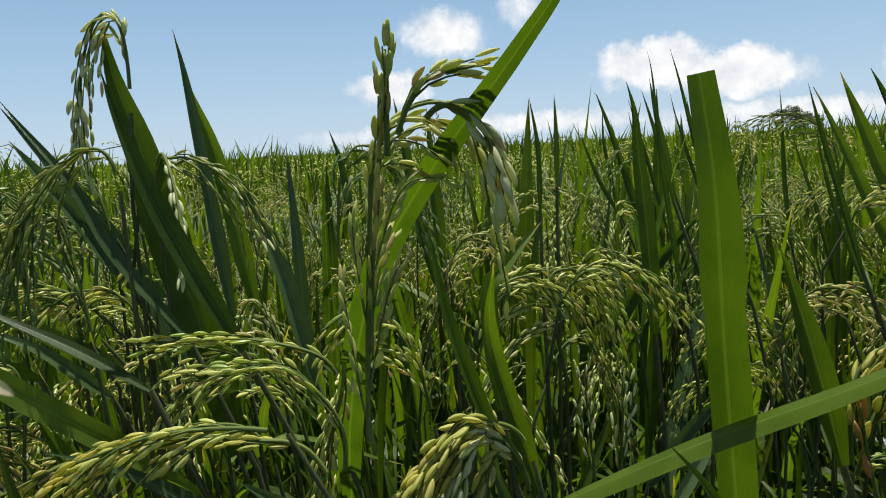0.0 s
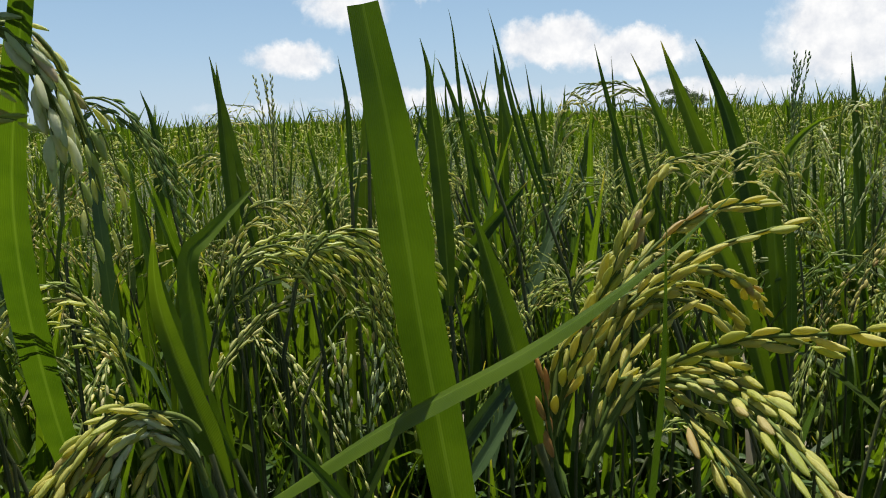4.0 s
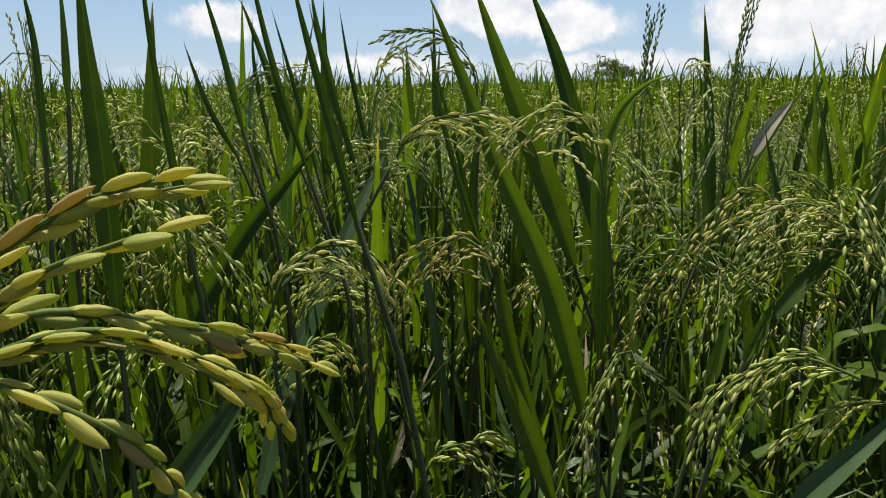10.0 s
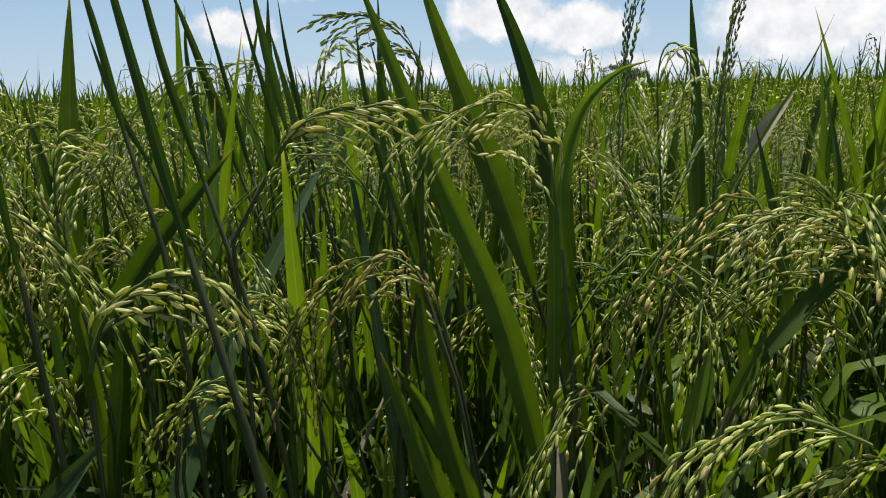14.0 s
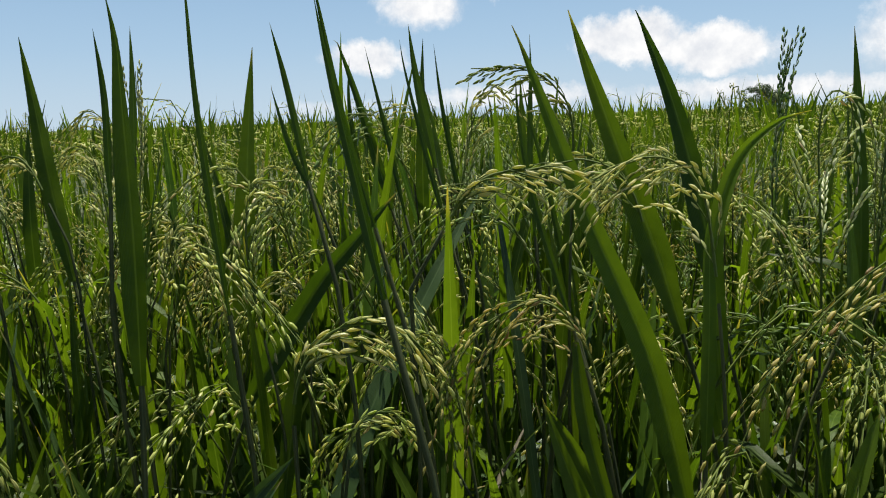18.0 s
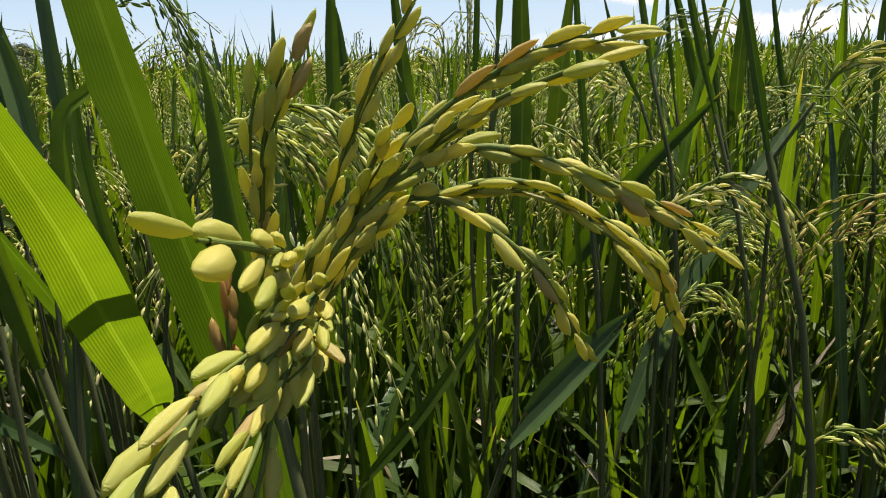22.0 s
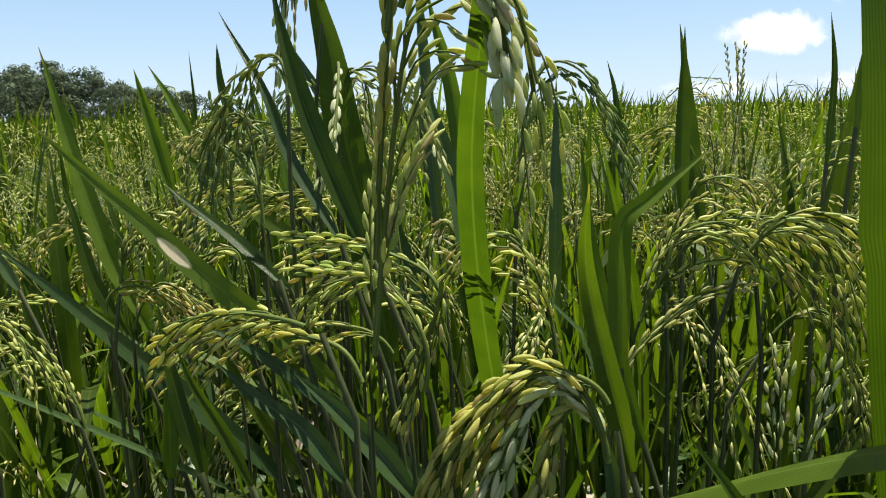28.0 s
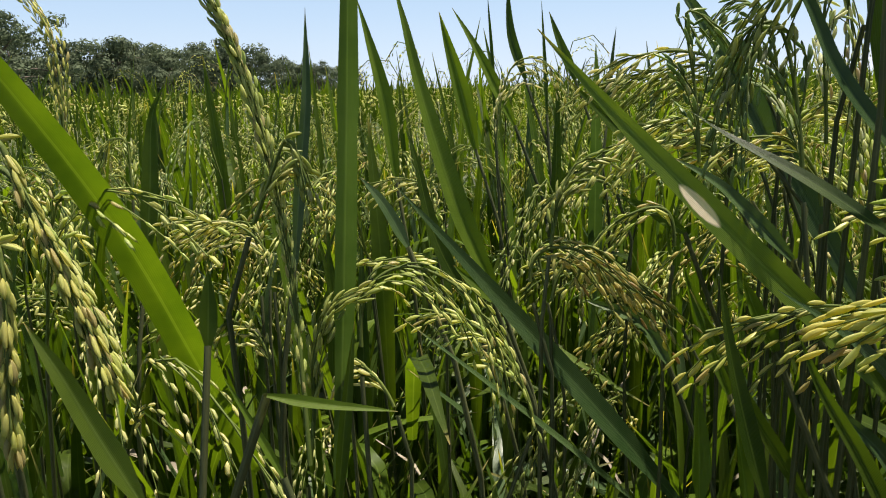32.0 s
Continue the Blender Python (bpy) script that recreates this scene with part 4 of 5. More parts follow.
panicle(p, [(0.005, 0.324, 0.707), (0.004, 0.335, 0.754), (-0.003, 0.340, 0.787), (-0.026, 0.336, 0.811), (-0.063, 0.325, 0.823)], 8, 0.3, "yellow", "arch", size=.8)
panicle(p, [(0.028, 0.363, 0.769), (0.028, 0.377, 0.836), (0.032, 0.387, 0.882), (0.042, 0.392, 0.902), (0.058, 0.394, 0.897), (0.072, 0.392, 0.875), (0.084, 0.390, 0.854)], 9, 0.22, "dark", "hang")
blade(p, [(0.010, 0.362, 0.787), (-0.002, 0.374, 0.839), (-0.016, 0.383, 0.881), (-0.021, 0.386, 0.897)], 0.0107, "bluish")
panicle(p, [(0.126, 0.363, 0.730), (0.148, 0.377, 0.775), (0.170, 0.382, 0.785), (0.181, 0.376, 0.761), (0.188, 0.368, 0.730)], 8, 0.2, "green", "hang")
blade(p, [(-0.021, 0.304, 0.735), (-0.041, 0.299, 0.757), (-0.060, 0.296, 0.779)], 0.0096, "green")
blade(p, [(-0.068, 0.319, 0.708), (-0.079, 0.318, 0.726), (-0.093, 0.317, 0.748), (-0.114, 0.317, 0.788)], 0.0062, "green")
panicle(p, [(0.018, 0.270, 0.827), (0.016, 0.268, 0.812), (0.010, 0.266, 0.794), (0.003, 0.264, 0.771)], 5, 0.14, "yellow", "line", stem=False, size=.85)
p = rice_plant((0.434, 0.471), "rice plant with two yellow-green arching panicles and two green blades")
panicle(p, [(0.398, 0.457, 0.629), (0.394, 0.475, 0.691), (0.386, 0.491, 0.737), (0.370, 0.503, 0.753), (0.351, 0.511, 0.743), (0.332, 0.516, 0.726)], 7, 0.25, "yellow", "arch")
panicle(p, [(0.404, 0.453, 0.629), (0.386, 0.474, 0.672), (0.368, 0.488, 0.696), (0.347, 0.499, 0.698), (0.319, 0.510, 0.685), (0.304, 0.512, 0.662)], 8, 0.3, "yellow", "arch")
blade(p, [(0.424, 0.391, 0.772), (0.425, 0.380, 0.732), (0.429, 0.369, 0.700), (0.437, 0.351, 0.647)], 0.0083, "green")
blade(p, [(0.349, 0.498, 0.818), (0.337, 0.516, 0.880), (0.329, 0.531, 0.942), (0.325, 0.539, 0.971)], 0.0045, "deep")
p = rice_plant((0.767, 0.506), "rice plant with dull green upright panicle on a bare stem")
panicle(p, [(0.703, 0.526, 0.700), (0.685, 0.559, 0.794), (0.699, 0.574, 0.878), (0.713, 0.581, 0.934)], 5, 0.08, "dark", "line")
p = rice_plant((0.694, 0.629), "rice plant with pale green arching panicle on a bare stem")
panicle(p, [(0.697, 0.617, 0.562), (0.721, 0.636, 0.683), (0.742, 0.641, 0.743), (0.766, 0.636, 0.770), (0.792, 0.624, 0.775)], 7, 0.3, "pale", "arch")
p = rice_plant((0.729, 0.239), "rice plant with three pale green arching panicles on a bare stem")
panicle(p, [(0.638, 0.271, 0.695), (0.627, 0.293, 0.760), (0.611, 0.308, 0.788), (0.591, 0.322, 0.802), (0.569, 0.332, 0.798), (0.550, 0.340, 0.790)], 9, 0.35, "pale", "arch", loose=True)
panicle(p, [(0.657, 0.282, 0.704), (0.638, 0.310, 0.778), (0.616, 0.328, 0.805), (0.603, 0.339, 0.819)], 6, 0.25, "green", "arch", stem=False)
panicle(p, [(0.644, 0.250, 0.662), (0.619, 0.270, 0.689), (0.596, 0.283, 0.693), (0.571, 0.293, 0.683), (0.552, 0.299, 0.671)], 6, 0.25, "gold", "arch", stem=False)
p = rice_plant((0.666, 0.204), "rice plant with yellow-green arching panicle on a bare stem")
panicle(p, [(0.570, 0.223, 0.702), (0.550, 0.238, 0.724), (0.529, 0.253, 0.738), (0.509, 0.264, 0.744), (0.482, 0.275, 0.733), (0.465, 0.279, 0.715)], 11, 0.35, "yellow", "arch", loose=True)
p = rice_plant((0.210, 0.807), "rice plant with pale green arching panicle on a bare stem")
panicle(p, [(0.243, 0.787, 0.604), (0.267, 0.811, 0.745), (0.291, 0.818, 0.820), (0.322, 0.808, 0.843), (0.357, 0.788, 0.833), (0.383, 0.767, 0.801)], 8, 0.3, "pale", "arch")
p = rice_plant((0.219, 0.700), "rice plant with pale green arching panicle on a bare stem")
panicle(p, [(0.252, 0.680, 0.596), (0.270, 0.698, 0.700), (0.264, 0.709, 0.731), (0.245, 0.716, 0.723), (0.230, 0.717, 0.697)], 5, 0.3, "pale", "arch")
p = rice_plant((0.473, 0.744), "rice plant with pale green arching panicle and two green blades")
panicle(p, [(0.459, 0.748, 0.732), (0.460, 0.777, 0.849), (0.450, 0.791, 0.886), (0.432, 0.802, 0.892), (0.409, 0.813, 0.888)], 6, 0.3, "pale", "arch")
blade(p, [(0.407, 0.729, 0.798), (0.390, 0.748, 0.879), (0.372, 0.764, 0.948), (0.368, 0.766, 0.954)], 0.0087, "deep")
blade(p, [(0.452, 0.732, 0.834), (0.441, 0.751, 0.920), (0.438, 0.762, 0.968)], 0.0087, "deep")
p = rice_plant((-0.057, 0.471), "rice plant with two golden arching panicles and one green blade")
panicle(p, [(-0.117, 0.453, 0.687), (-0.128, 0.456, 0.718), (-0.151, 0.451, 0.744), (-0.181, 0.440, 0.761), (-0.208, 0.428, 0.766)], 8, 0.3, "gold", "arch")
blade(p, [(-0.127, 0.400, 0.792), (-0.142, 0.396, 0.802), (-0.158, 0.390, 0.810)], 0.0069, "young")
panicle(p, [(-0.093, 0.413, 0.778), (-0.106, 0.414, 0.807), (-0.118, 0.414, 0.829), (-0.134, 0.409, 0.841), (-0.153, 0.401, 0.843)], 7, 0.25, "yellow", "arch")
p = rice_plant((-0.335, 0.121), "rice plant with three golden upright panicles on a bare stem")
panicle(p, [(-0.259, 0.152, 0.831), (-0.255, 0.159, 0.853), (-0.249, 0.160, 0.842), (-0.241, 0.160, 0.828), (-0.234, 0.160, 0.814), (-0.226, 0.160, 0.798)], 13, 0.035, "gold", "line", loose=True, size=.68)
panicle(p, [(-0.241, 0.138, 0.812), (-0.237, 0.145, 0.832), (-0.234, 0.144, 0.822), (-0.232, 0.141, 0.807), (-0.230, 0.138, 0.791)], 13, 0.035, "gold", "line", loose=True, size=.68)
panicle(p, [(-0.273, 0.163, 0.833), (-0.269, 0.168, 0.845), (-0.260, 0.170, 0.833), (-0.251, 0.171, 0.820), (-0.244, 0.171, 0.807), (-0.238, 0.171, 0.795)], 11, 0.035, "yellow", "line", loose=True, stem=False, size=.66)
p = rice_plant((-0.326, 0.339), "rice plant with four pale green arching panicles and one green blade")
panicle(p, [(-0.341, 0.340, 0.714), (-0.352, 0.352, 0.783), (-0.367, 0.347, 0.791), (-0.384, 0.337, 0.787), (-0.393, 0.332, 0.784)], 6, 0.3, "pale", "arch")
blade(p, [(-0.321, 0.347, 0.771), (-0.322, 0.359, 0.821), (-0.322, 0.368, 0.859), (-0.326, 0.378, 0.907)], 0.0067, "bluish")
panicle(p, [(-0.324, 0.333, 0.722), (-0.330, 0.339, 0.759), (-0.337, 0.341, 0.781), (-0.353, 0.337, 0.794), (-0.370, 0.329, 0.795), (-0.385, 0.323, 0.798)], 6, 0.25, "pale", "arch")
panicle(p, [(-0.321, 0.325, 0.684), (-0.330, 0.330, 0.722), (-0.340, 0.329, 0.738), (-0.352, 0.324, 0.741), (-0.357, 0.320, 0.735)], 6, 0.25, "pale", "arch")
panicle(p, [(-0.278, 0.330, 0.728), (-0.283, 0.339, 0.770), (-0.271, 0.347, 0.777), (-0.249, 0.358, 0.779)], 4, 0.12, "yellow", "line")
p = rice_plant((-0.498, 0.336), "rice plant with golden upright panicle and one green blade")
panicle(p, [(-0.481, 0.324, 0.751), (-0.493, 0.346, 0.860), (-0.503, 0.352, 0.902), (-0.517, 0.351, 0.926)], 5, 0.06, "gold", "line")
blade(p, [(-0.459, 0.366, 0.758), (-0.461, 0.377, 0.803), (-0.463, 0.387, 0.848), (-0.457, 0.395, 0.870)], 0.0107, "green")
p = rice_plant((-0.173, 0.344), "rice plant with five brownish-yellow arching panicles on a bare stem")
panicle(p, [(-0.168, 0.324, 0.733), (-0.181, 0.332, 0.785), (-0.166, 0.341, 0.794), (-0.145, 0.348, 0.779), (-0.122, 0.355, 0.764)], 8, 0.3, "brown", "arch")
panicle(p, [(-0.172, 0.336, 0.726), (-0.175, 0.345, 0.771), (-0.165, 0.355, 0.792), (-0.147, 0.361, 0.781), (-0.132, 0.365, 0.767)], 7, 0.25, "brown", "arch")
panicle(p, [(-0.174, 0.327, 0.768), (-0.172, 0.338, 0.808), (-0.167, 0.346, 0.828), (-0.156, 0.353, 0.835)], 6, 0.2, "green", "arch")
panicle(p, [(-0.220, 0.291, 0.710), (-0.231, 0.292, 0.735), (-0.242, 0.290, 0.748), (-0.246, 0.288, 0.750), (-0.251, 0.285, 0.745)], 6, 0.2, "pale", "arch")
panicle(p, [(-0.130, 0.369, 0.744), (-0.129, 0.380, 0.794), (-0.138, 0.380, 0.807), (-0.160, 0.372, 0.795), (-0.171, 0.364, 0.770)], 6, 0.22, "yellow", "arch")
p = rice_plant((0.293, 0.574), "rice plant with two yellow-green arching panicles on a bare stem")
panicle(p, [(0.322, 0.521, 0.653), (0.341, 0.525, 0.709), (0.363, 0.523, 0.741), (0.403, 0.508, 0.742)], 6, 0.3, "yellow", "arch")
panicle(p, [(0.311, 0.582, 0.669), (0.314, 0.594, 0.721), (0.312, 0.604, 0.755), (0.300, 0.613, 0.771), (0.283, 0.621, 0.766)], 6, 0.25, "pale", "arch")
p = rice_plant((0.171, 0.138), "rice plant with three plump yellow-green upright panicles on bare stem")
panicle(p, [(0.176, 0.195, 0.785), (0.178, 0.198, 0.808), (0.184, 0.193, 0.825), (0.196, 0.187, 0.851), (0.205, 0.186, 0.865)], 2, 0.05, "hero", "spike", loose=True, size=0.96)
panicle(p, [(0.172, 0.190, 0.785), (0.174, 0.185, 0.808), (0.178, 0.178, 0.830), (0.182, 0.172, 0.845), (0.186, 0.172, 0.855)], 5, 0.12, "hero", "spike", loose=True, stem=False, size=0.96)
panicle(p, [(0.174, 0.190, 0.790), (0.184, 0.192, 0.810), (0.194, 0.181, 0.832), (0.202, 0.168, 0.845)], 2, 0.06, "hero", "spike", loose=True, stem=False, size=0.96)
p = rice_plant((0.133, 0.206), "rice plant with five plump yellow-green arching panicles and one blade")
blade(p, [(0.118, 0.163, 0.784), (0.107, 0.166, 0.798), (0.099, 0.168, 0.810), (0.091, 0.169, 0.820)], 0.0034, "deep")
panicle(p, [(0.172, 0.178, 0.790), (0.183, 0.184, 0.820), (0.203, 0.189, 0.842), (0.222, 0.187, 0.855), (0.236, 0.180, 0.859)], 2, 0.05, "hero", "spike", loose=True, stem=False, size=0.97)
panicle(p, [(0.174, 0.176, 0.790), (0.190, 0.183, 0.825), (0.203, 0.182, 0.838), (0.216, 0.173, 0.848), (0.230, 0.164, 0.854)], 2, 0.05, "hero", "spike", loose=True, stem=False, size=0.96)
panicle(p, [(0.176, 0.181, 0.790), (0.190, 0.180, 0.824), (0.212, 0.179, 0.841), (0.236, 0.182, 0.835), (0.260, 0.195, 0.819)], 3, 0.05, "hero", "spike", loose=True, stem=False, size=0.96)
panicle(p, [(0.176, 0.190, 0.790), (0.188, 0.200, 0.817), (0.205, 0.180, 0.833), (0.223, 0.174, 0.824), (0.233, 0.182, 0.806)], 1, 0.06, "hero", "spike", loose=True, stem=False, size=0.96)
panicle(p, [(0.176, 0.195, 0.790), (0.189, 0.205, 0.818), (0.220, 0.195, 0.833), (0.245, 0.192, 0.820), (0.254, 0.204, 0.803)], 3, 0.07, "hero", "spike", loose=True, stem=False, size=0.96)
p = rice_plant((0.487, 0.615), "deep green rice shoot with three long upright blades")
blade(p, [(0.429, 0.618, 0.789), (0.419, 0.639, 0.850), (0.410, 0.662, 0.916), (0.408, 0.671, 0.944)], 0.0042, "deep")
blade(p, [(0.489, 0.587, 0.788), (0.492, 0.602, 0.849), (0.499, 0.616, 0.914), (0.501, 0.622, 0.942)], 0.0048, "deep")
blade(p, [(0.453, 0.653, 0.799), (0.446, 0.680, 0.884), (0.444, 0.697, 0.943)], 0.0044, "deep")
p = rice_plant((0.430, 0.668), "rice plant with pale green arching panicle and one green blade")
blade(p, [(0.408, 0.677, 0.799), (0.399, 0.701, 0.874), (0.389, 0.725, 0.944)], 0.0044, "deep")
panicle(p, [(0.438, 0.648, 0.749), (0.460, 0.663, 0.848), (0.480, 0.668, 0.903), (0.502, 0.655, 0.897)], 6, 0.25, "pale", "arch")
p = rice_plant((0.357, 0.621), "deep green rice shoot with two long upright blades")
blade(p, [(0.331, 0.631, 0.818), (0.315, 0.649, 0.858), (0.305, 0.667, 0.902), (0.304, 0.669, 0.910)], 0.0045, "deep")
blade(p, [(0.301, 0.527, 0.737), (0.295, 0.520, 0.699), (0.285, 0.510, 0.647), (0.279, 0.503, 0.613)], 0.0115, "green")
p = rice_plant((0.407, 0.735), "deep green rice shoot with one long upright blade")
blade(p, [(0.383, 0.739, 0.817), (0.378, 0.761, 0.891), (0.382, 0.772, 0.939)], 0.0047, "deep")
p = rice_plant((0.511, 0.446), "deep green rice shoot with one long upright blade")
blade(p, [(0.457, 0.460, 0.756), (0.445, 0.484, 0.824), (0.441, 0.499, 0.872), (0.442, 0.508, 0.906)], 0.0044, "deep")
p = rice_plant((0.477, 0.307), "deep green rice shoot with one long upright blade")
blade(p, [(0.415, 0.322, 0.664), (0.407, 0.336, 0.701), (0.398, 0.349, 0.735), (0.392, 0.359, 0.761)], 0.0115, "green")
p = rice_plant((0.432, 0.269), "bluish-green rice shoot with one long upright blade")
blade(p, [(0.452, 0.223, 0.702), (0.469, 0.218, 0.717), (0.493, 0.211, 0.737), (0.505, 0.208, 0.750)], 0.0090, "bluish")
p = rice_plant((0.304, 0.437), "rice plant with three yellow-green arching panicles and one green blade")
blade(p, [(0.266, 0.433, 0.792), (0.260, 0.447, 0.884), (0.259, 0.456, 0.941), (0.257, 0.459, 0.958)], 0.0039, "deep")
panicle(p, [(0.354, 0.386, 0.621), (0.369, 0.387, 0.652), (0.386, 0.384, 0.672), (0.403, 0.375, 0.670), (0.409, 0.367, 0.654)], 6, 0.3, "yellow", "arch")
panicle(p, [(0.344, 0.391, 0.806), (0.373, 0.388, 0.850), (0.399, 0.380, 0.857), (0.414, 0.375, 0.860)], 6, 0.25, "pale", "arch")
panicle(p, [(0.314, 0.435, 0.682), (0.323, 0.445, 0.719), (0.342, 0.449, 0.725), (0.355, 0.447, 0.713)], 6, 0.25, "yellow", "arch")
p = rice_plant((0.219, 0.555), "deep green rice shoot with two long upright blades")
blade(p, [(0.204, 0.533, 0.842), (0.206, 0.540, 0.896), (0.203, 0.547, 0.936)], 0.0045, "deep")
blade(p, [(0.219, 0.533, 0.864), (0.222, 0.539, 0.908), (0.223, 0.543, 0.937)], 0.0045, "deep")
p = rice_plant((0.340, 0.522), "rice plant with yellow-green arching panicle and one green blade")
blade(p, [(0.314, 0.517, 0.846), (0.307, 0.531, 0.899), (0.300, 0.542, 0.939)], 0.0045, "deep")
panicle(p, [(0.289, 0.517, 0.699), (0.276, 0.540, 0.796), (0.283, 0.552, 0.841), (0.302, 0.555, 0.844)], 6, 0.25, "yellow", "arch")
p = rice_plant((0.120, 0.517), "deep green rice shoot with one long upright blade")
blade(p, [(0.115, 0.504, 0.809), (0.114, 0.517, 0.873), (0.114, 0.529, 0.930)], 0.0092, "green")
p = rice_plant((0.375, 0.333), "deep green rice shoot with one long upright blade")
blade(p, [(0.322, 0.338, 0.817), (0.315, 0.351, 0.867), (0.310, 0.360, 0.902), (0.307, 0.366, 0.926)], 0.0042, "deep")
p = rice_plant((0.100, 0.754), "rice plant with pale green arching panicle and one green blade")
blade(p, [(0.077, 0.726, 0.812), (0.069, 0.743, 0.888), (0.060, 0.751, 0.924)], 0.0082, "deep")
panicle(p, [(0.182, 0.737, 0.698), (0.213, 0.744, 0.783), (0.206, 0.751, 0.806), (0.183, 0.759, 0.807)], 6, 0.25, "pale", "arch")
p = rice_plant((-0.266, 0.628), "light green rice shoot with two long upright blades")
blade(p, [(-0.290, 0.603, 0.831), (-0.321, 0.604, 0.887), (-0.346, 0.604, 0.928)], 0.0102, "young")
blade(p, [(-0.316, 0.581, 0.813), (-0.332, 0.586, 0.865), (-0.352, 0.592, 0.924)], 0.0134, "young")
p = rice_plant((-0.225, 0.744), "deep green rice shoot with one long upright blade")
blade(p, [(-0.269, 0.706, 0.867), (-0.287, 0.708, 0.907), (-0.296, 0.710, 0.930)], 0.0092, "deep")
p = rice_plant((-0.279, 0.710), "deep green rice shoot with two long upright blades")
blade(p, [(-0.312, 0.689, 0.869), (-0.327, 0.693, 0.909), (-0.334, 0.701, 0.954)], 0.0092, "deep")
blade(p, [(-0.290, 0.688, 0.836), (-0.297, 0.699, 0.894), (-0.303, 0.708, 0.942)], 0.0039, "deep")
p = rice_plant((-0.312, 0.212), "rice plant with green arching panicle and two green blades")
blade(p, [(-0.209, 0.194, 0.781), (-0.194, 0.199, 0.779), (-0.175, 0.207, 0.777)], 0.0031, "young")
panicle(p, [(-0.250, 0.224, 0.795), (-0.239, 0.237, 0.834), (-0.234, 0.242, 0.847), (-0.227, 0.242, 0.833)], 5, 0.2, "green", "arch")
blade(p, [(-0.274, 0.236, 0.771), (-0.275, 0.239, 0.784), (-0.276, 0.242, 0.799)], 0.0067, "green")
p = rice_plant((-0.073, 0.287), "light green rice shoot with two long upright blades")
blade(p, [(-0.102, 0.268, 0.732), (-0.104, 0.273, 0.755), (-0.106, 0.275, 0.769)], 0.0064, "young")
blade(p, [(-0.088, 0.271, 0.732), (-0.091, 0.273, 0.747), (-0.094, 0.275, 0.762)], 0.0050, "young")
p = rice_plant((0.069, 0.425), "deep green rice shoot with one long upright blade")
blade(p, [(0.139, 0.400, 0.624), (0.172, 0.412, 0.660), (0.201, 0.426, 0.699), (0.217, 0.435, 0.727)], 0.0083, "green")
p = rice_plant((0.163, 0.407), "bluish-green rice shoot with one long upright blade")
blade(p, [(0.222, 0.377, 0.664), (0.251, 0.387, 0.691), (0.283, 0.399, 0.723)], 0.0086, "bluish")
p = rice_plant((0.138, 0.800), "rice plant with two pale green upright panicles on a bare stem")
panicle(p, [(0.174, 0.784, 0.754), (0.187, 0.804, 0.853), (0.188, 0.825, 0.933)], 5, 0.12, "pale", "line")
panicle(p, [(0.152, 0.788, 0.762), (0.163, 0.808, 0.863), (0.147, 0.817, 0.897), (0.118, 0.815, 0.876)], 6, 0.25, "pale", "arch")
p = rice_plant((0.066, 0.311), "rice plant with three yellow-green arching panicles on a bare stem")
panicle(p, [(0.112, 0.302, 0.792), (0.121, 0.307, 0.823), (0.136, 0.309, 0.839), (0.158, 0.307, 0.840), (0.178, 0.302, 0.825)], 9, 0.25, "yellow", "arch", loose=True)
panicle(p, [(0.098, 0.322, 0.767), (0.097, 0.335, 0.816), (0.108, 0.340, 0.831), (0.127, 0.342, 0.829), (0.154, 0.338, 0.807)], 9, 0.25, "yellow", "arch")
panicle(p, [(0.018, 0.275, 0.807), (0.011, 0.278, 0.821), (-0.006, 0.283, 0.828), (-0.023, 0.287, 0.831), (-0.054, 0.293, 0.831)], 3, 0.07, "yellow", "line", stem=False, size=.85)
p = rice_plant((0.315, 0.363), "rice plant with pale green arching panicle on a bare stem")
panicle(p, [(0.288, 0.355, 0.727), (0.290, 0.363, 0.776), (0.305, 0.361, 0.800), (0.329, 0.353, 0.802), (0.340, 0.346, 0.788)], 7, 0.25, "pale", "arch")
p = rice_plant((0.041, 0.507), "rice plant with pale green arching panicle on a bare stem")
panicle(p, [(0.083, 0.471, 0.722), (0.105, 0.476, 0.797), (0.123, 0.476, 0.834), (0.145, 0.469, 0.837), (0.155, 0.463, 0.825)], 6, 0.25, "pale", "arch")
p = rice_plant((-0.343, 0.531), "light green rice shoot with one long upright blade")
blade(p, [(-0.354, 0.515, 0.797), (-0.366, 0.523, 0.853), (-0.382, 0.528, 0.902), (-0.392, 0.530, 0.933)], 0.0116, "young")
p = rice_plant((-0.315, 0.641), "deep green rice shoot with one long upright blade")
blade(p, [(-0.318, 0.629, 0.829), (-0.325, 0.640, 0.889), (-0.333, 0.650, 0.943)], 0.0037, "deep")
p = rice_plant((-0.241, 0.675), "deep green rice shoot with one long upright blade")
blade(p, [(-0.230, 0.670, 0.827), (-0.230, 0.682, 0.877), (-0.229, 0.692, 0.911)], 0.0044, "deep")
p = rice_plant((-0.023, 0.407), "bluish-green rice shoot with one long upright blade")
blade(p, [(-0.081, 0.343, 0.796), (-0.094, 0.340, 0.810), (-0.108, 0.337, 0.824), (-0.125, 0.332, 0.835)], 0.0064, "bluish")
p = rice_plant((-0.211, 0.387), "bluish-green rice shoot with one long upright blade")
blade(p, [(-0.247, 0.342, 0.788), (-0.259, 0.341, 0.808), (-0.271, 0.339, 0.822)], 0.0063, "bluish")
p = rice_plant((-0.266, 0.460), "rice plant with pale green arching panicle on a bare stem")
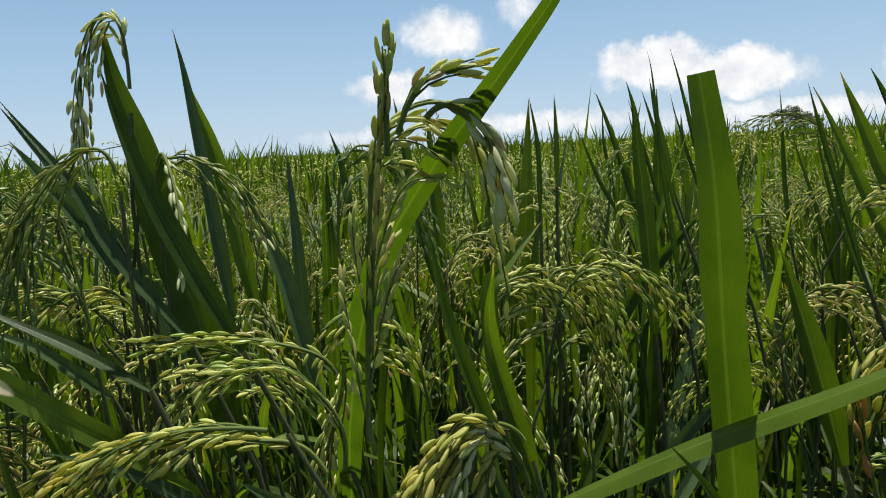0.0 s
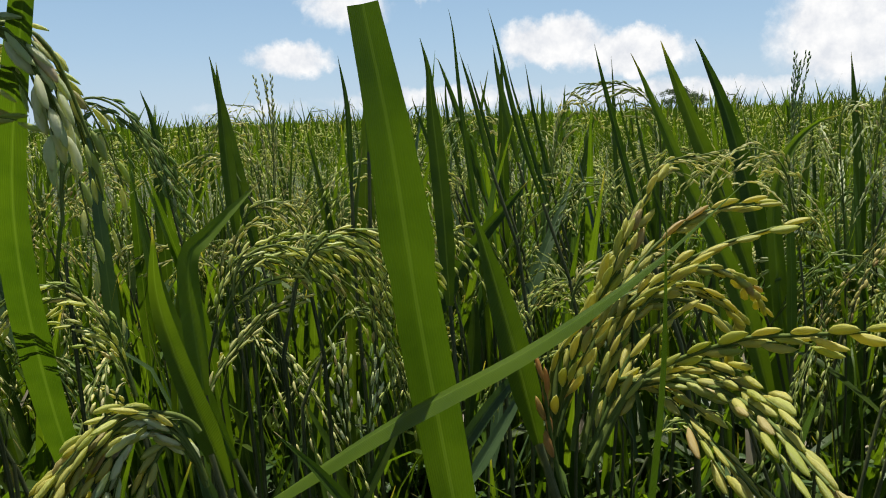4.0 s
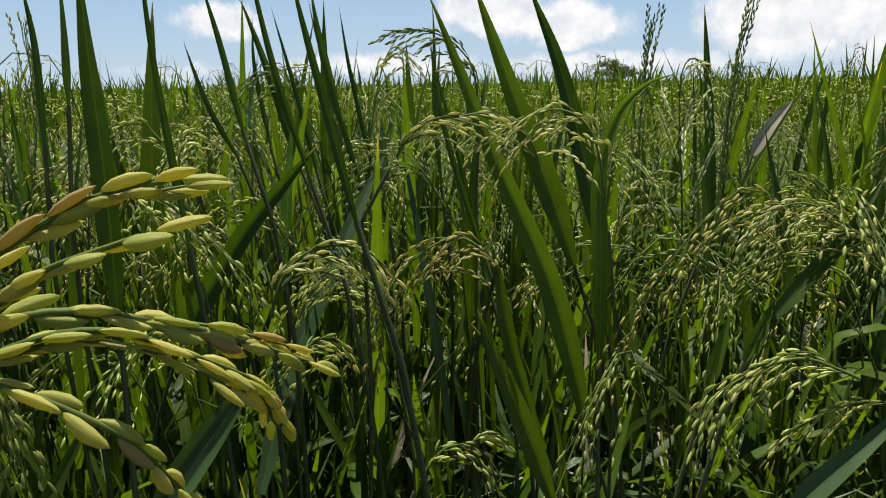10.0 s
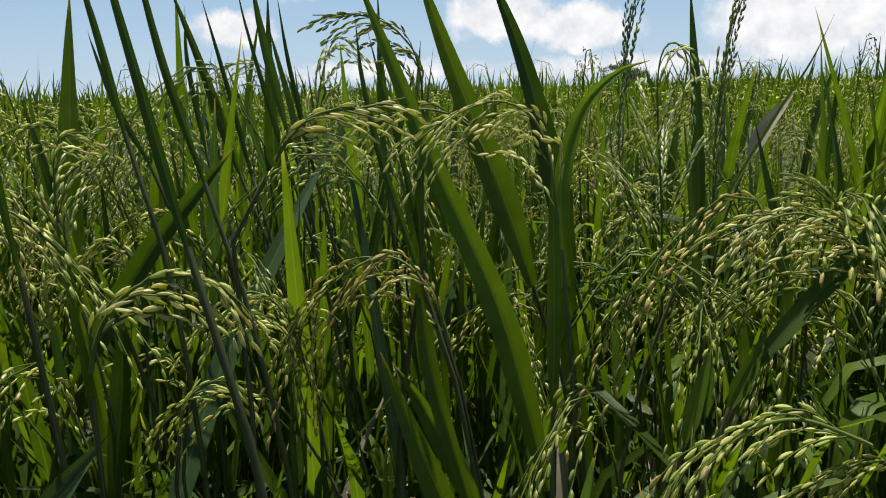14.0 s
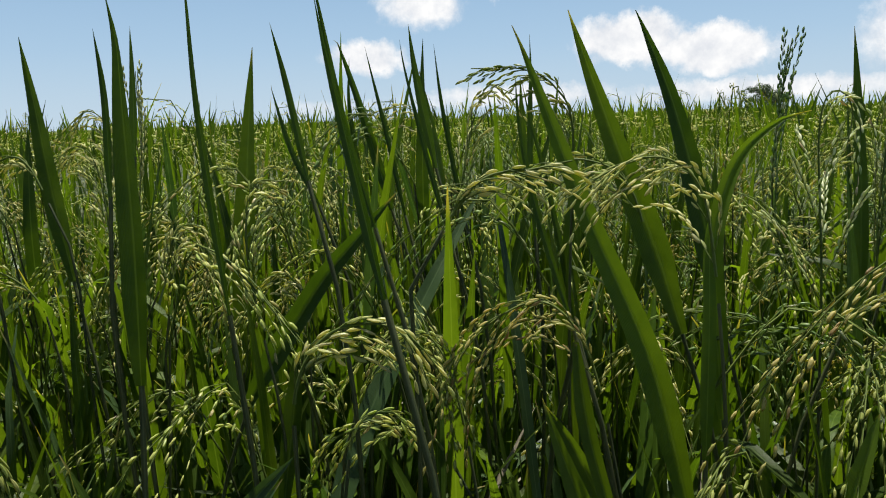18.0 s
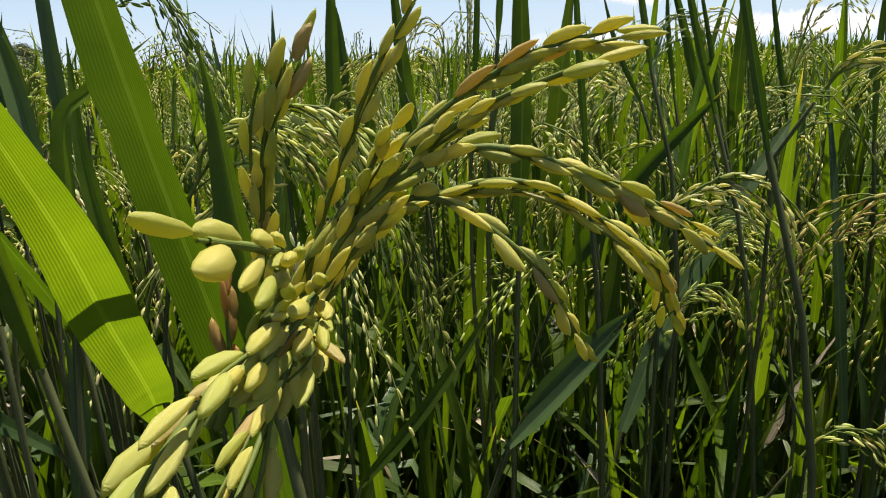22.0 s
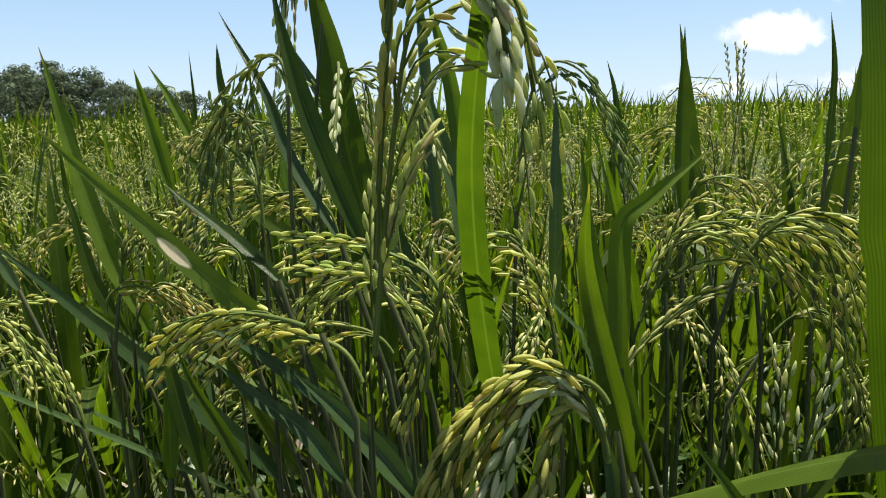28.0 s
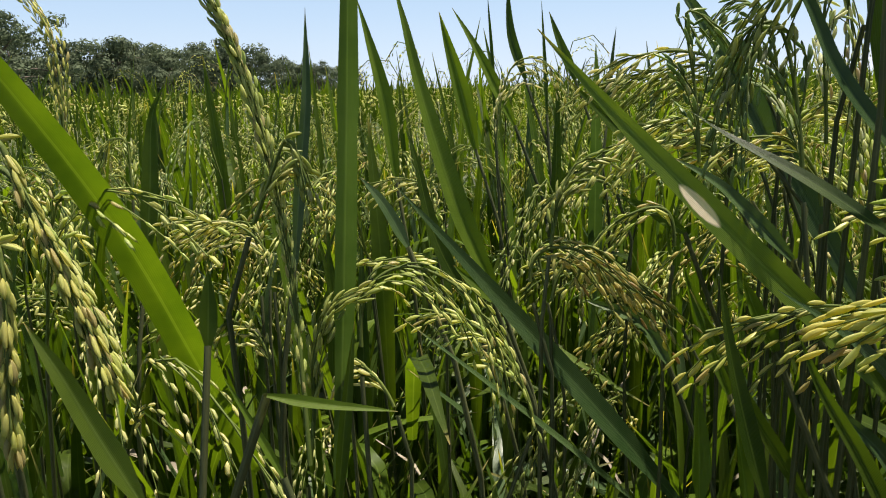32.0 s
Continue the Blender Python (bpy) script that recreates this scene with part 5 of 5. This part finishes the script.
panicle(p, [(-0.278, 0.443, 0.720), (-0.289, 0.451, 0.772), (-0.294, 0.455, 0.799), (-0.312, 0.448, 0.805), (-0.329, 0.439, 0.803)], 6, 0.25, "pale", "arch")
p = rice_plant((-0.512, 0.391), "rice plant with green arching panicle on a bare stem")
panicle(p, [(-0.499, 0.391, 0.758), (-0.506, 0.400, 0.806), (-0.512, 0.404, 0.831), (-0.523, 0.398, 0.831), (-0.531, 0.390, 0.815)], 5, 0.25, "green", "arch")
p = rice_plant((-0.263, 0.222), "rice plant with green upright panicle on a bare stem")
panicle(p, [(-0.227, 0.230, 0.728), (-0.227, 0.236, 0.751), (-0.228, 0.240, 0.771), (-0.225, 0.246, 0.787), (-0.216, 0.252, 0.793)], 5, 0.12, "green", "line")
p = rice_plant((0.154, 0.743), "rice plant with pale green arching panicle on a bare stem")
panicle(p, [(0.163, 0.726, 0.713), (0.164, 0.741, 0.793), (0.158, 0.753, 0.849), (0.145, 0.759, 0.867), (0.124, 0.761, 0.855)], 6, 0.25, "pale", "arch")
p = rice_plant((0.416, 0.375), "rice plant with yellow-green arching panicle on a bare stem")
panicle(p, [(0.399, 0.373, 0.655), (0.399, 0.377, 0.674), (0.407, 0.375, 0.680), (0.419, 0.369, 0.678)], 5, 0.25, "yellow", "arch")
p = rice_plant((-0.263, 0.577), "rice plant with pale green arching panicle on a bare stem")
panicle(p, [(-0.279, 0.559, 0.746), (-0.293, 0.570, 0.816), (-0.289, 0.587, 0.873), (-0.270, 0.599, 0.884), (-0.249, 0.606, 0.867)], 6, 0.2, "pale", "arch")
p = rice_plant((-0.107, 0.494), "rice plant with pale green arching panicle on a bare stem")
panicle(p, [(-0.161, 0.447, 0.778), (-0.174, 0.448, 0.806), (-0.195, 0.438, 0.808), (-0.212, 0.425, 0.790)], 6, 0.25, "pale", "arch")
p = rice_plant((-0.378, 0.373), "rice plant with yellow-green arching panicle on a bare stem")
panicle(p, [(-0.364, 0.371, 0.706), (-0.370, 0.381, 0.754), (-0.383, 0.381, 0.779), (-0.402, 0.372, 0.783), (-0.424, 0.361, 0.784)], 5, 0.2, "yellow", "arch")
p = rice_plant((-0.241, 0.274), "rice plant with yellow-green arching panicle on a bare stem")
panicle(p, [(-0.173, 0.283, 0.700), (-0.166, 0.292, 0.736), (-0.180, 0.294, 0.763), (-0.196, 0.292, 0.774), (-0.212, 0.289, 0.777)], 6, 0.2, "yellow", "arch")
p = rice_plant((0.109, 0.253), "rice plant with three golden upright panicles on a bare stem")
panicle(p, [(0.078, 0.232, 0.770), (0.074, 0.235, 0.788), (0.066, 0.237, 0.801), (0.053, 0.235, 0.805), (0.041, 0.231, 0.794), (0.031, 0.227, 0.781), (0.024, 0.222, 0.765)], 7, 0.12, "gold", "line", loose=True, stem=False, size=1.05)
panicle(p, [(0.078, 0.232, 0.770), (0.074, 0.235, 0.786), (0.067, 0.236, 0.798), (0.057, 0.235, 0.798), (0.049, 0.231, 0.785), (0.041, 0.225, 0.766)], 6, 0.12, "white", "line", loose=True, stem=False, size=1.05)
panicle(p, [(0.077, 0.233, 0.773), (0.074, 0.235, 0.786), (0.069, 0.236, 0.795), (0.062, 0.234, 0.789), (0.059, 0.231, 0.780), (0.056, 0.227, 0.764)], 5, 0.1, "gold", "line", loose=True, stem=False, size=1.05)


# ---- the stand of rice round and behind them ----
def tiller(rng, leaves, stems, ears, branchlets, height, lean_way, lean, detail, leaf_steps, heavy, first=0):
    """One culm with its leaves and its ear, into the given soups (ears: by colour)."""
    lean_way = np.array([math.cos(lean_way), math.sin(lean_way), 0.0])
    foot = lean_way * rng.uniform(0.0, 0.035)
    neck = foot + lean_way * lean * height + np.array([0, 0, height])
    mid = foot * 0.6 + neck * 0.4 + np.array([0, 0, 0.02])
    steps = {"near": 14, "mid": 8, "far": 4}[detail]
    culm = spline([foot, mid, neck], steps)
    if stems is not None:
        tube(stems, culm, np.linspace(0.0018, 0.0009, steps), {"near": 6, "mid": 4, "far": 3}[detail])
    for k in range(first, first + heavy):
        share = (0.62, 0.8, 0.95, 0.45)[k % 4] + rng.uniform(-0.06, 0.04)
        start = culm[min(steps - 1, int(share * (steps - 1)))]
        a = rng.uniform(0, 6.283)
        out = np.array([math.cos(a), math.sin(a), 0.0])
        long = rng.uniform(0.20, 0.36) * (0.85 if k == 2 else 1.0)
        stiff = rng.uniform(0.0, 1.0)
        up = 0.95 if stiff > 0.62 else 0.62
        bend = rng.uniform(0.15, 0.5) if stiff > 0.62 else rng.uniform(0.7, 1.3)
        tip = start + out * long * (0.28 + 0.45 * (1 - up) + 0.12 * bend) + np.array([0, 0, long * (up - 0.55 * bend * bend * 0.6)])
        if k == 2 and stiff > 0.4 or (heavy == 1 and stiff > 0.92):
            start = culm[-2]
            tip = start + out * long * 0.16 * stiff + np.array([0, 0, long * 0.97])
            up = 1.0
        half = start + out * long * (0.16 if up < 1.0 else 0.04) + np.array([0, 0, long * 0.52 * up])
        path = spline([start, half, tip], leaf_steps)
        face = -out * 0.6 + np.array([0, 0, 0.8])
        ribbon(leaves, path, rng.uniform(0.0075, 0.0155) * taper(leaf_steps, 0.6, 0.35, 0.04), face, 2, 0.25, rng.uniform(-0.8, 0.8))
    if ears is not None:
        a = math.atan2(lean_way[1], lean_way[0]) + rng.uniform(-0.9, 0.9)
        out = np.array([math.cos(a), math.sin(a), 0.0])
        long = rng.uniform(0.15, 0.21)
        bow = rng.uniform(0.35, 1.0)
        p1 = neck + out * long * 0.25 * bow + np.array([0, 0, long * (0.42 - 0.1 * bow)])
        p2 = neck + out * long * 0.55 * bow + np.array([0, 0, long * (0.62 - 0.45 * bow)])
        p3 = neck + out * long * (0.25 + 0.65 * bow) + np.array([0, 0, long * (0.85 - 1.15 * bow)])
        rachis = spline([neck, p1, p2, p3], 20)
        gap, size = {"near": (0.005, 1.0), "mid": (0.0058, 1.0), "far": (0.012, 1.0)}[detail]
        curves, at, way, flat = ear(rng, rachis, {"near": 10, "mid": 9, "far": 6}[detail], 0.2, "arch", gap)
        n = len(at)
        if n:
            grains(ears, at, way, flat, rng.normal(0.0080, 0.0006, n) * (2.0 if detail == "far" else size), rng.normal(0.0024, 0.0003, n) * (1.25 if detail == "far" else size), detail)
        if branchlets is not None:
            tube(branchlets, rachis[::2], np.linspace(0.001, 0.0004, 10), 3)
            for c in curves:
                tube(branchlets, c[:: max(1, len(c) // 4)], 0.0004, 3)


def plant_template(seed, culms, height):
    """One hill of rice with every leaf, stem and ear as a part of its own."""
    r = np.random.default_rng(seed)
    root = new("rice_plant")
    tones = ("green", "young", "green", "bluish", "green", "green", "young")
    husks = ("pale", "yellow", "green", "yellow", "brown", "pale", "dark")
    for c in range(culms):
        stems, ears, twigs = Soup(), Soup(), Soup()
        blades = [Soup() for _ in range(4)]
        h = height * r.uniform(0.86, 1.06)
        state = r.uniform(0, 6.283)
        lean = r.uniform(0.04, 0.23)
        tiller(r, blades[0], stems, ears, twigs, h, state, lean, "mid", 9, 1)
        part("stem", stems.mesh("stem", STEM), root)
        part("leaf", blades[0].mesh("leaf", LEAF[tones[(c + seed) % 7]]), root)
        for rank, more in enumerate(blades[1:]):
            tiller(r, more, None, None, None, h * r.uniform(0.9, 1.04), state, lean, "mid", 9, 1, (1, 2, 3)[rank])
            part("leaf", more.mesh("leaf", LEAF[tones[int(r.integers(7))]]), root)
        if c % 7 == 5:
            continue
        head = part("panicle", twigs.mesh("panicle", RACHIS), root)
        tagged(part("grain_cluster", ears.mesh("grain_cluster", GRAIN[husks[int(r.integers(7))]]), head), kind="stuff")
    return root


def build_stand():
    r = np.random.default_rng(21)
    kinds = [plant_template(100 + k, 7, (0.72, 0.75, 0.69, 0.73, 0.76, 0.67)[k]) for k in range(6)]
    label = ("bushy rice plant with arching pale-green panicles", "rice plant with upright blades and yellow-green panicles", "shorter rice plant with drooping panicles and narrow blades", "rice plant with bluish blades and ripening panicles", "tall rice plant with stiff upright blades", "low rice plant with pale nodding panicles")
    spots = []
    for ring in range(4000):
        d, a = math.sqrt(r.uniform(0.30**2, 1.42**2)), r.uniform(radians(-80), radians(80))
        x, y = 0.08 + d * math.sin(a), 0.05 + d * math.cos(a)
        near = min(math.hypot(x - u, y - v) for u, v in zip(np.linspace(-0.08, 0.31, 8), np.linspace(0.04, 0.12, 8)))
        if near < (0.42 if x > 0.42 else 0.5) or any((x - u) ** 2 + (y - v) ** 2 < 0.14**2 for u, v in spots):
            continue
        spots.append((x, y))
    used = [False] * 6
    for x, y in spots:
        k = int(r.integers(6))
        near = math.hypot(x - 0.1, y - 0.06)
        size = r.uniform(0.93, 1.06) * (0.87 if near < 0.55 else 0.95 if near < 0.8 else 1.0)
        m = Matrix.Translation((x, y, 0.0)) @ Matrix.Rotation(r.uniform(0, 6.283), 4, "Z")
        ob = kinds[k]
        if used[k]:
            ob = copy_thing(kinds[k], m)
        used[k] = True
        ob.matrix_basis = m @ Matrix.Scale(size, 4)
        tagged(ob, label[k], "rice plant", "rice plants of the stand")
    return spots


SPOTS = build_stand()


def build_undergrowth():
    """Lower leaves between the culms, living and dry."""
    r = np.random.default_rng(44)
    soups = {"green": Soup(), "bluish": Soup(), "deep": Soup(), "straw": Soup()}
    for k in range(19000):
        d, a = 0.22 + 1.6 * r.uniform() ** 0.8, r.uniform(radians(-85), radians(85)) if k % 4 else r.uniform(radians(85), radians(275))
        base = np.array([0.08 + d * math.sin(a), 0.05 + d * math.cos(a), r.uniform(0.03, 0.42)])
        near = min(math.hypot(base[0] - u, base[1] - v) for u, v in ((-0.08, 0.06), (0.05, 0.04), (0.18, 0.05), (0.31, 0.12)))
        b = r.uniform(0, 6.283)
        out = np.array([math.cos(b), math.sin(b), 0.0])
        long = r.uniform(0.16, 0.34)
        droop = r.uniform(0.1, 1.1)
        tip = base + out * long * (0.35 + 0.35 * droop) + np.array([0, 0, long * (0.95 - 0.75 * droop)])
        limit = 0.66 if near < 0.48 else 0.80
        if near < 0.22 or max(tip[2], base[2] + 0.6 * long) > limit:
            continue
        path = spline([base, base + out * long * 0.2 + np.array([0, 0, long * 0.55]), tip], 5)
        colour = ("green", "bluish", "bluish", "green", "straw" if base[2] < 0.30 else "green", "straw" if base[2] < 0.40 else "bluish", "deep" if base[2] > 0.3 else "green")[int(r.integers(7))]
        ribbon(soups[colour], path, r.uniform(0.006, 0.0145) * taper(5, 0.6, 0.35, 0.04), -out * 0.5 + np.array([0, 0, 0.9]), 2, 0.25, r.uniform(-0.9, 0.9))
    # leaves that stand among the culms and shade what is under them
    for k in range(7000):
        d, a = 0.42 + 1.1 * r.uniform() ** 0.9, r.uniform(radians(-80), radians(82))
        base = np.array([0.08 + d * math.sin(a), 0.05 + d * math.cos(a), r.uniform(0.15, 0.48)])
        near = min(math.hypot(base[0] - u, base[1] - v) for u, v in ((-0.08, 0.06), (0.05, 0.04), (0.18, 0.05), (0.31, 0.12)))
        b, long, droop = r.uniform(0, 6.283), r.uniform(0.22, 0.40), r.uniform(0.0, 0.45)
        out = np.array([math.cos(b), math.sin(b), 0.0])
        tip = base + out * long * (0.10 + 0.4 * droop) + np.array([0, 0, long * (0.98 - 0.5 * droop)])
        if near < 0.40 or tip[2] > (0.70 if near < 0.5 else 0.79):
            continue
        path = spline([base, base + out * long * 0.06 + np.array([0, 0, long * 0.55]), tip], 5)
        colour = ("green", "deep", "green", "bluish", "deep")[int(r.integers(5))]
        ribbon(soups[colour], path, r.uniform(0.007, 0.014) * taper(5, 0.6, 0.35, 0.04), -out * 0.8 + np.array([0, 0, 0.4]), 2, 0.25, r.uniform(-0.9, 0.9))
    for colour, label in (("green", "tangle of green lower rice leaves"), ("bluish", "tangle of bluish lower rice leaves"), ("deep", "lower rice leaves in shade-darkened green"), ("straw", "dry straw-coloured lower rice leaves")):
        tagged(new("lower_leaves", soups[colour].mesh("lower_leaves", LEAF[colour])), label, "rice leaves", kind="stuff")


build_undergrowth()


def build_far_rice():
    """The field beyond: single culms out to some metres, then tops only."""
    r = np.random.default_rng(33)
    leaves, young, ears, ripe = Soup(), Soup(), Soup(), Soup()
    hills = 0
    while hills < 1120:
        d = 0.5 + 4.9 * r.uniform() ** 0.8
        a = r.uniform(-math.pi, math.pi)
        ahead = abs(a) < radians(82)
        if (ahead and d < 1.25) or (not ahead and r.uniform() < 0.25):
            continue
        hills += 1
        spot = np.array([0.08 + d * math.sin(a), 0.05 + d * math.cos(a), 0.0])
        tall, eared, light = r.uniform(0.64, 0.74), r.uniform(0.3, 0.8), r.uniform(0.0, 0.5)
        for _ in range(5 if ahead else 4):
            base = spot + np.array([r.normal(0, 0.02), r.normal(0, 0.02), 0.0])
            parts = (Soup(), Soup())
            tiller(r, parts[0], None, parts[1] if r.uniform() < eared else None, None, tall * r.uniform(0.93, 1.05), r.uniform(0, 6.283), r.uniform(0.03, 0.22), "far", 5, 4)
            for made, into in ((parts[0], young if r.uniform() < light else leaves), (parts[1], ripe if r.uniform() < 0.6 else ears)):
                if made.count:
                    into.add(np.concatenate(made.v) + base, np.concatenate(made.uv), *made.faces)
    # flag leaves and ears that stand out over the tops
    q = np.random.default_rng(61)
    for k in range(190):
        d, a = q.uniform(0.95, 2.8), q.uniform(radians(-74), radians(76))
        at = np.array([0.08 + d * math.sin(a), 0.05 + d * math.cos(a), 0.0])
        b, bow = q.uniform(0, 6.283), q.uniform(0.02, 0.16)
        out = np.array([math.cos(b), math.sin(b), 0.0])
        high = 0.87 + q.uniform(0.01, 0.07) * (0.6 + 0.4 * d)
        if k % 3:
            path = spline([at + (0, 0, 0.58), at + out * bow * 0.3 + (0, 0, 0.75), at + out * bow + (0, 0, high)], 7)
            ribbon(young if k % 5 == 0 else leaves, path, q.uniform(0.006, 0.011) * taper(7, 0.6, 0.35, 0.04), -out * 0.6 + np.array([0, 0, 0.5]), 2, 0.25, q.uniform(-0.8, 0.8))
        else:
            high = min(high, 0.94)
            rachis = spline([at + (0, 0, 0.76), at + out * 0.02 + (0, 0, high - 0.03), at + out * 0.06 + (0, 0, high), at + out * 0.11 + (0, 0, high - 0.04)], 20)
            _, spots, way, flat = ear(q, rachis, 8, 0.2, "arch", 0.006)
            grains(ripe if k % 2 else ears, spots, way, flat, q.normal(0.0080, 0.0006, len(spots)), q.normal(0.0024, 0.0003, len(spots)), "far")
            tube(leaves, rachis[::3], 0.0008, 3)
    for soup, mat, name, label in ((leaves, LEAF["green"], "rice_leaves", "dense green rice leaves of the field"), (young, LEAF["young"], "rice_leaves", "light green rice leaves of the field"), (ears, GRAIN["green"], "rice_ears", "pale green ears of the rice field"), (ripe, GRAIN["yellow"], "rice_ears", "yellow-green ripening ears of the rice field")):
        tagged(new(name, soup.mesh(name, mat)), label, "rice field", kind="stuff")
    # tops of the field out to the trees
    leaves, ears = Soup(), Soup()
    n = 30000
    d = 4.2 * (70 / 4.2) ** r.uniform(0, 1, n)
    a = np.where(np.arange(n) % 5 > 0, r.uniform(radians(-75), radians(76), n), r.uniform(radians(76), radians(285), n))
    x, y = 0.08 + d * np.sin(a), 0.05 + d * np.cos(a)
    top = 0.81 + r.normal(0, 0.035, n) + (r.uniform(0, 1, n) > 0.6) * r.uniform(0, 0.21, n)
    grow = (d / 4.2) ** 0.55
    out = r.uniform(0, 6.283, n)
    s = np.array([0.0, 0.5, 1.0])
    w = np.array([0.9, 1.0, 0.1])
    bend = r.uniform(0.02, 0.10, n)
    v = np.zeros((n, 3, 2, 3))
    for k in range(3):
        for e, sign in enumerate((-1, 1)):
            v[:, k, e, 0] = x + np.cos(out) * bend * s[k] ** 2 + np.cos(a) * sign * 0.0055 * grow * w[k]
            v[:, k, e, 1] = y + np.sin(out) * bend * s[k] ** 2 - np.sin(a) * sign * 0.0055 * grow * w[k]
            v[:, k, e, 2] = top - 0.24 * (1 - s[k])
    uv = np.tile(np.array([[0, 0], [1, 0], [0, 0.5], [1, 0.5], [0, 1], [1, 1]], float), (n, 1))
    step = (np.arange(n) * 6)[:, None, None]
    quads = (np.array([[0, 1, 3, 2], [2, 3, 5, 4]])[None] + step).reshape(-1, 4)
    leaves.add(v.reshape(-1, 3), uv, quads)
    tagged(new("rice_leaves", leaves.mesh("rice_leaves", LEAF["green"])), "green leaf tips of the far rice field", "rice field", kind="stuff")
    n = 26000
    d = 4.2 * (70 / 4.2) ** r.uniform(0, 1, n)
    a = np.where(np.arange(n) % 5 > 0, r.uniform(radians(-75), radians(76), n), r.uniform(radians(76), radians(285), n))
    grow = (d / 4.2) ** 0.55
    at = np.stack([0.08 + d * np.sin(a), 0.05 + d * np.cos(a), 0.79 + r.normal(0, 0.03, n)], -1)
    way = unit(r.normal(0, 1, (n, 3)) * (1, 1, 0.4) + np.array([0, 0, -0.25]))
    grains(ears, at, way, r.normal(0, 1, (n, 3)), 0.05 * grow, 0.012 * grow, "far")
    tagged(new("rice_ears", ears.mesh("rice_ears", GRAIN["yellow"])), "yellow-green ear tips of the far rice field", "rice field", kind="stuff")
    # the closed canopy under those tops
    soup = Soup()
    rad = np.r_[np.linspace(1.2, 4.2, 24), np.geomspace(4.4, 1500, 120)]
    ang = np.linspace(0, 2 * np.pi, 240, endpoint=False)
    xx, yy = rad[:, None] * np.sin(ang), rad[:, None] * np.cos(ang)
    zz = 0.70 + r.normal(0, 0.028, xx.shape) + 0.05 * np.sin(xx * 0.11) * np.cos(yy * 0.09) * np.minimum(1, rad[:, None] / 60)
    zz -= 0.60 * np.clip((7.5 - rad[:, None]) / 6.0, 0, 1) ** 0.7
    zz += np.clip((rad[:, None] - 30) / 1500, 0, 1) * 1.5
    vv = np.stack([xx, yy, zz], -1).reshape(-1, 3)
    i, j = np.meshgrid(np.arange(143), np.arange(240), indexing="ij")
    k = (j + 1) % 240
    soup.add(vv, vv[:, :2], np.stack([i * 240 + j, (i + 1) * 240 + j, (i + 1) * 240 + k, i * 240 + k], -1).reshape(-1, 4))
    tagged(new("rice_canopy", soup.mesh("rice_canopy", CANOPY)), "closed green canopy of the far rice field", "rice field", kind="stuff")


build_far_rice()


# ---- trees at the field's edge ----
def tree(at, height, spread, seed, label):
    r = np.random.default_rng(seed)
    root = new("tree")
    root.location = (*at, 0.0)
    tagged(root, label, "tree", "trees at the edge of the field")
    soup = Soup()
    trunk = spline([(0, 0, 0), (r.normal(0, 0.1), r.normal(0, 0.1), height * 0.35), (r.normal(0, 0.3), r.normal(0, 0.3), height * 0.75)], 10)
    tube(soup, trunk, np.linspace(0.035, 0.008, 10) * height, 8)
    part("trunk", soup.mesh("trunk", BARK), root)
    tips = []
    for k in range(12):
        start = trunk[int(r.integers(1, 9))]
        a = r.uniform(0, 6.283)
        end = start + np.array([math.cos(a) * spread * r.uniform(0.4, 0.9), math.sin(a) * spread * r.uniform(0.4, 0.9), height * r.uniform(-0.04, 0.26)])
        limb = Soup()
        tube(limb, spline([start, (start + end) / 2 + (0, 0, 0.05 * height), end], 6), np.linspace(0.012, 0.004, 6) * height, 5)
        part("limb", limb.mesh("limb", BARK), root)
        tips.append(end)
    tips += [trunk[-1], trunk[-2] + np.array([0, 0, 0.1 * height])]
    clumps = []
    for tip in tips:
        for _ in range(4):
            clumps.append((tip + r.normal(0, 1, 3).clip(-1.1, 1.1) * (spread * 0.22, spread * 0.22, height * 0.09), r.uniform(0.14, 0.26) * spread))
    n = 130
    centre = np.repeat(np.array([c for c, _ in clumps]), n, 0)
    radius = np.repeat(np.array([q for _, q in clumps]), n)[:, None]
    out = unit(r.normal(0, 1, centre.shape))
    spot = centre + out * radius * r.uniform(0.45, 1.05, (len(centre), 1)) * (1.15, 1.15, 0.8)
    spot[:, 2] = np.maximum(spot[:, 2], 0.25)
    e1 = unit(np.cross(out, r.normal(0, 1, out.shape)))
    e2 = np.cross(out, e1)
    size = r.uniform(0.025, 0.046, (len(spot), 1)) * spread
    v = np.stack([spot - e1 * size, spot - e2 * size * 0.5 + out * size * 0.2, spot + e1 * size, spot + e2 * size * 0.5], 1)
    crown = Soup()
    crown.add(v.reshape(-1, 3), np.tile(np.array([[0, 0], [1, 0], [1, 1], [0, 1]], float), (len(spot), 1)), (np.arange(4)[None] + (np.arange(len(spot)) * 4)[:, None]))
    part("crown", crown.mesh("crown", FOLIAGE, smooth=False), root)


def build_trees():
    r = np.random.default_rng(5)
    label = ("round-crowned dark green tree beyond the rice", "broad bushy tree at the edge of the rice", "low dense shrub tree behind the field")
    for k in range(30):
        az = -66 + 31 * (k + r.uniform(-0.3, 0.3)) / 29
        d = 62 + r.uniform(-8, 14)
        tall = r.uniform(3.6, 6.2) + (1.9 if az < -57 else 0.0)
        if az > -42:
            tall *= 0.72
        tree((d * math.sin(radians(az)), d * math.cos(radians(az))), tall, tall * r.uniform(0.55, 0.8), 300 + k, label[k % 3])
    for az, d, tall in ((40.6, 110.0, 4.4), (41.6, 112.0, 3.4)):
        tree((d * math.sin(radians(az)), d * math.cos(radians(az))), tall, tall * 0.6, 400 + int(az), "small lone tree far across the rice field")


build_trees()
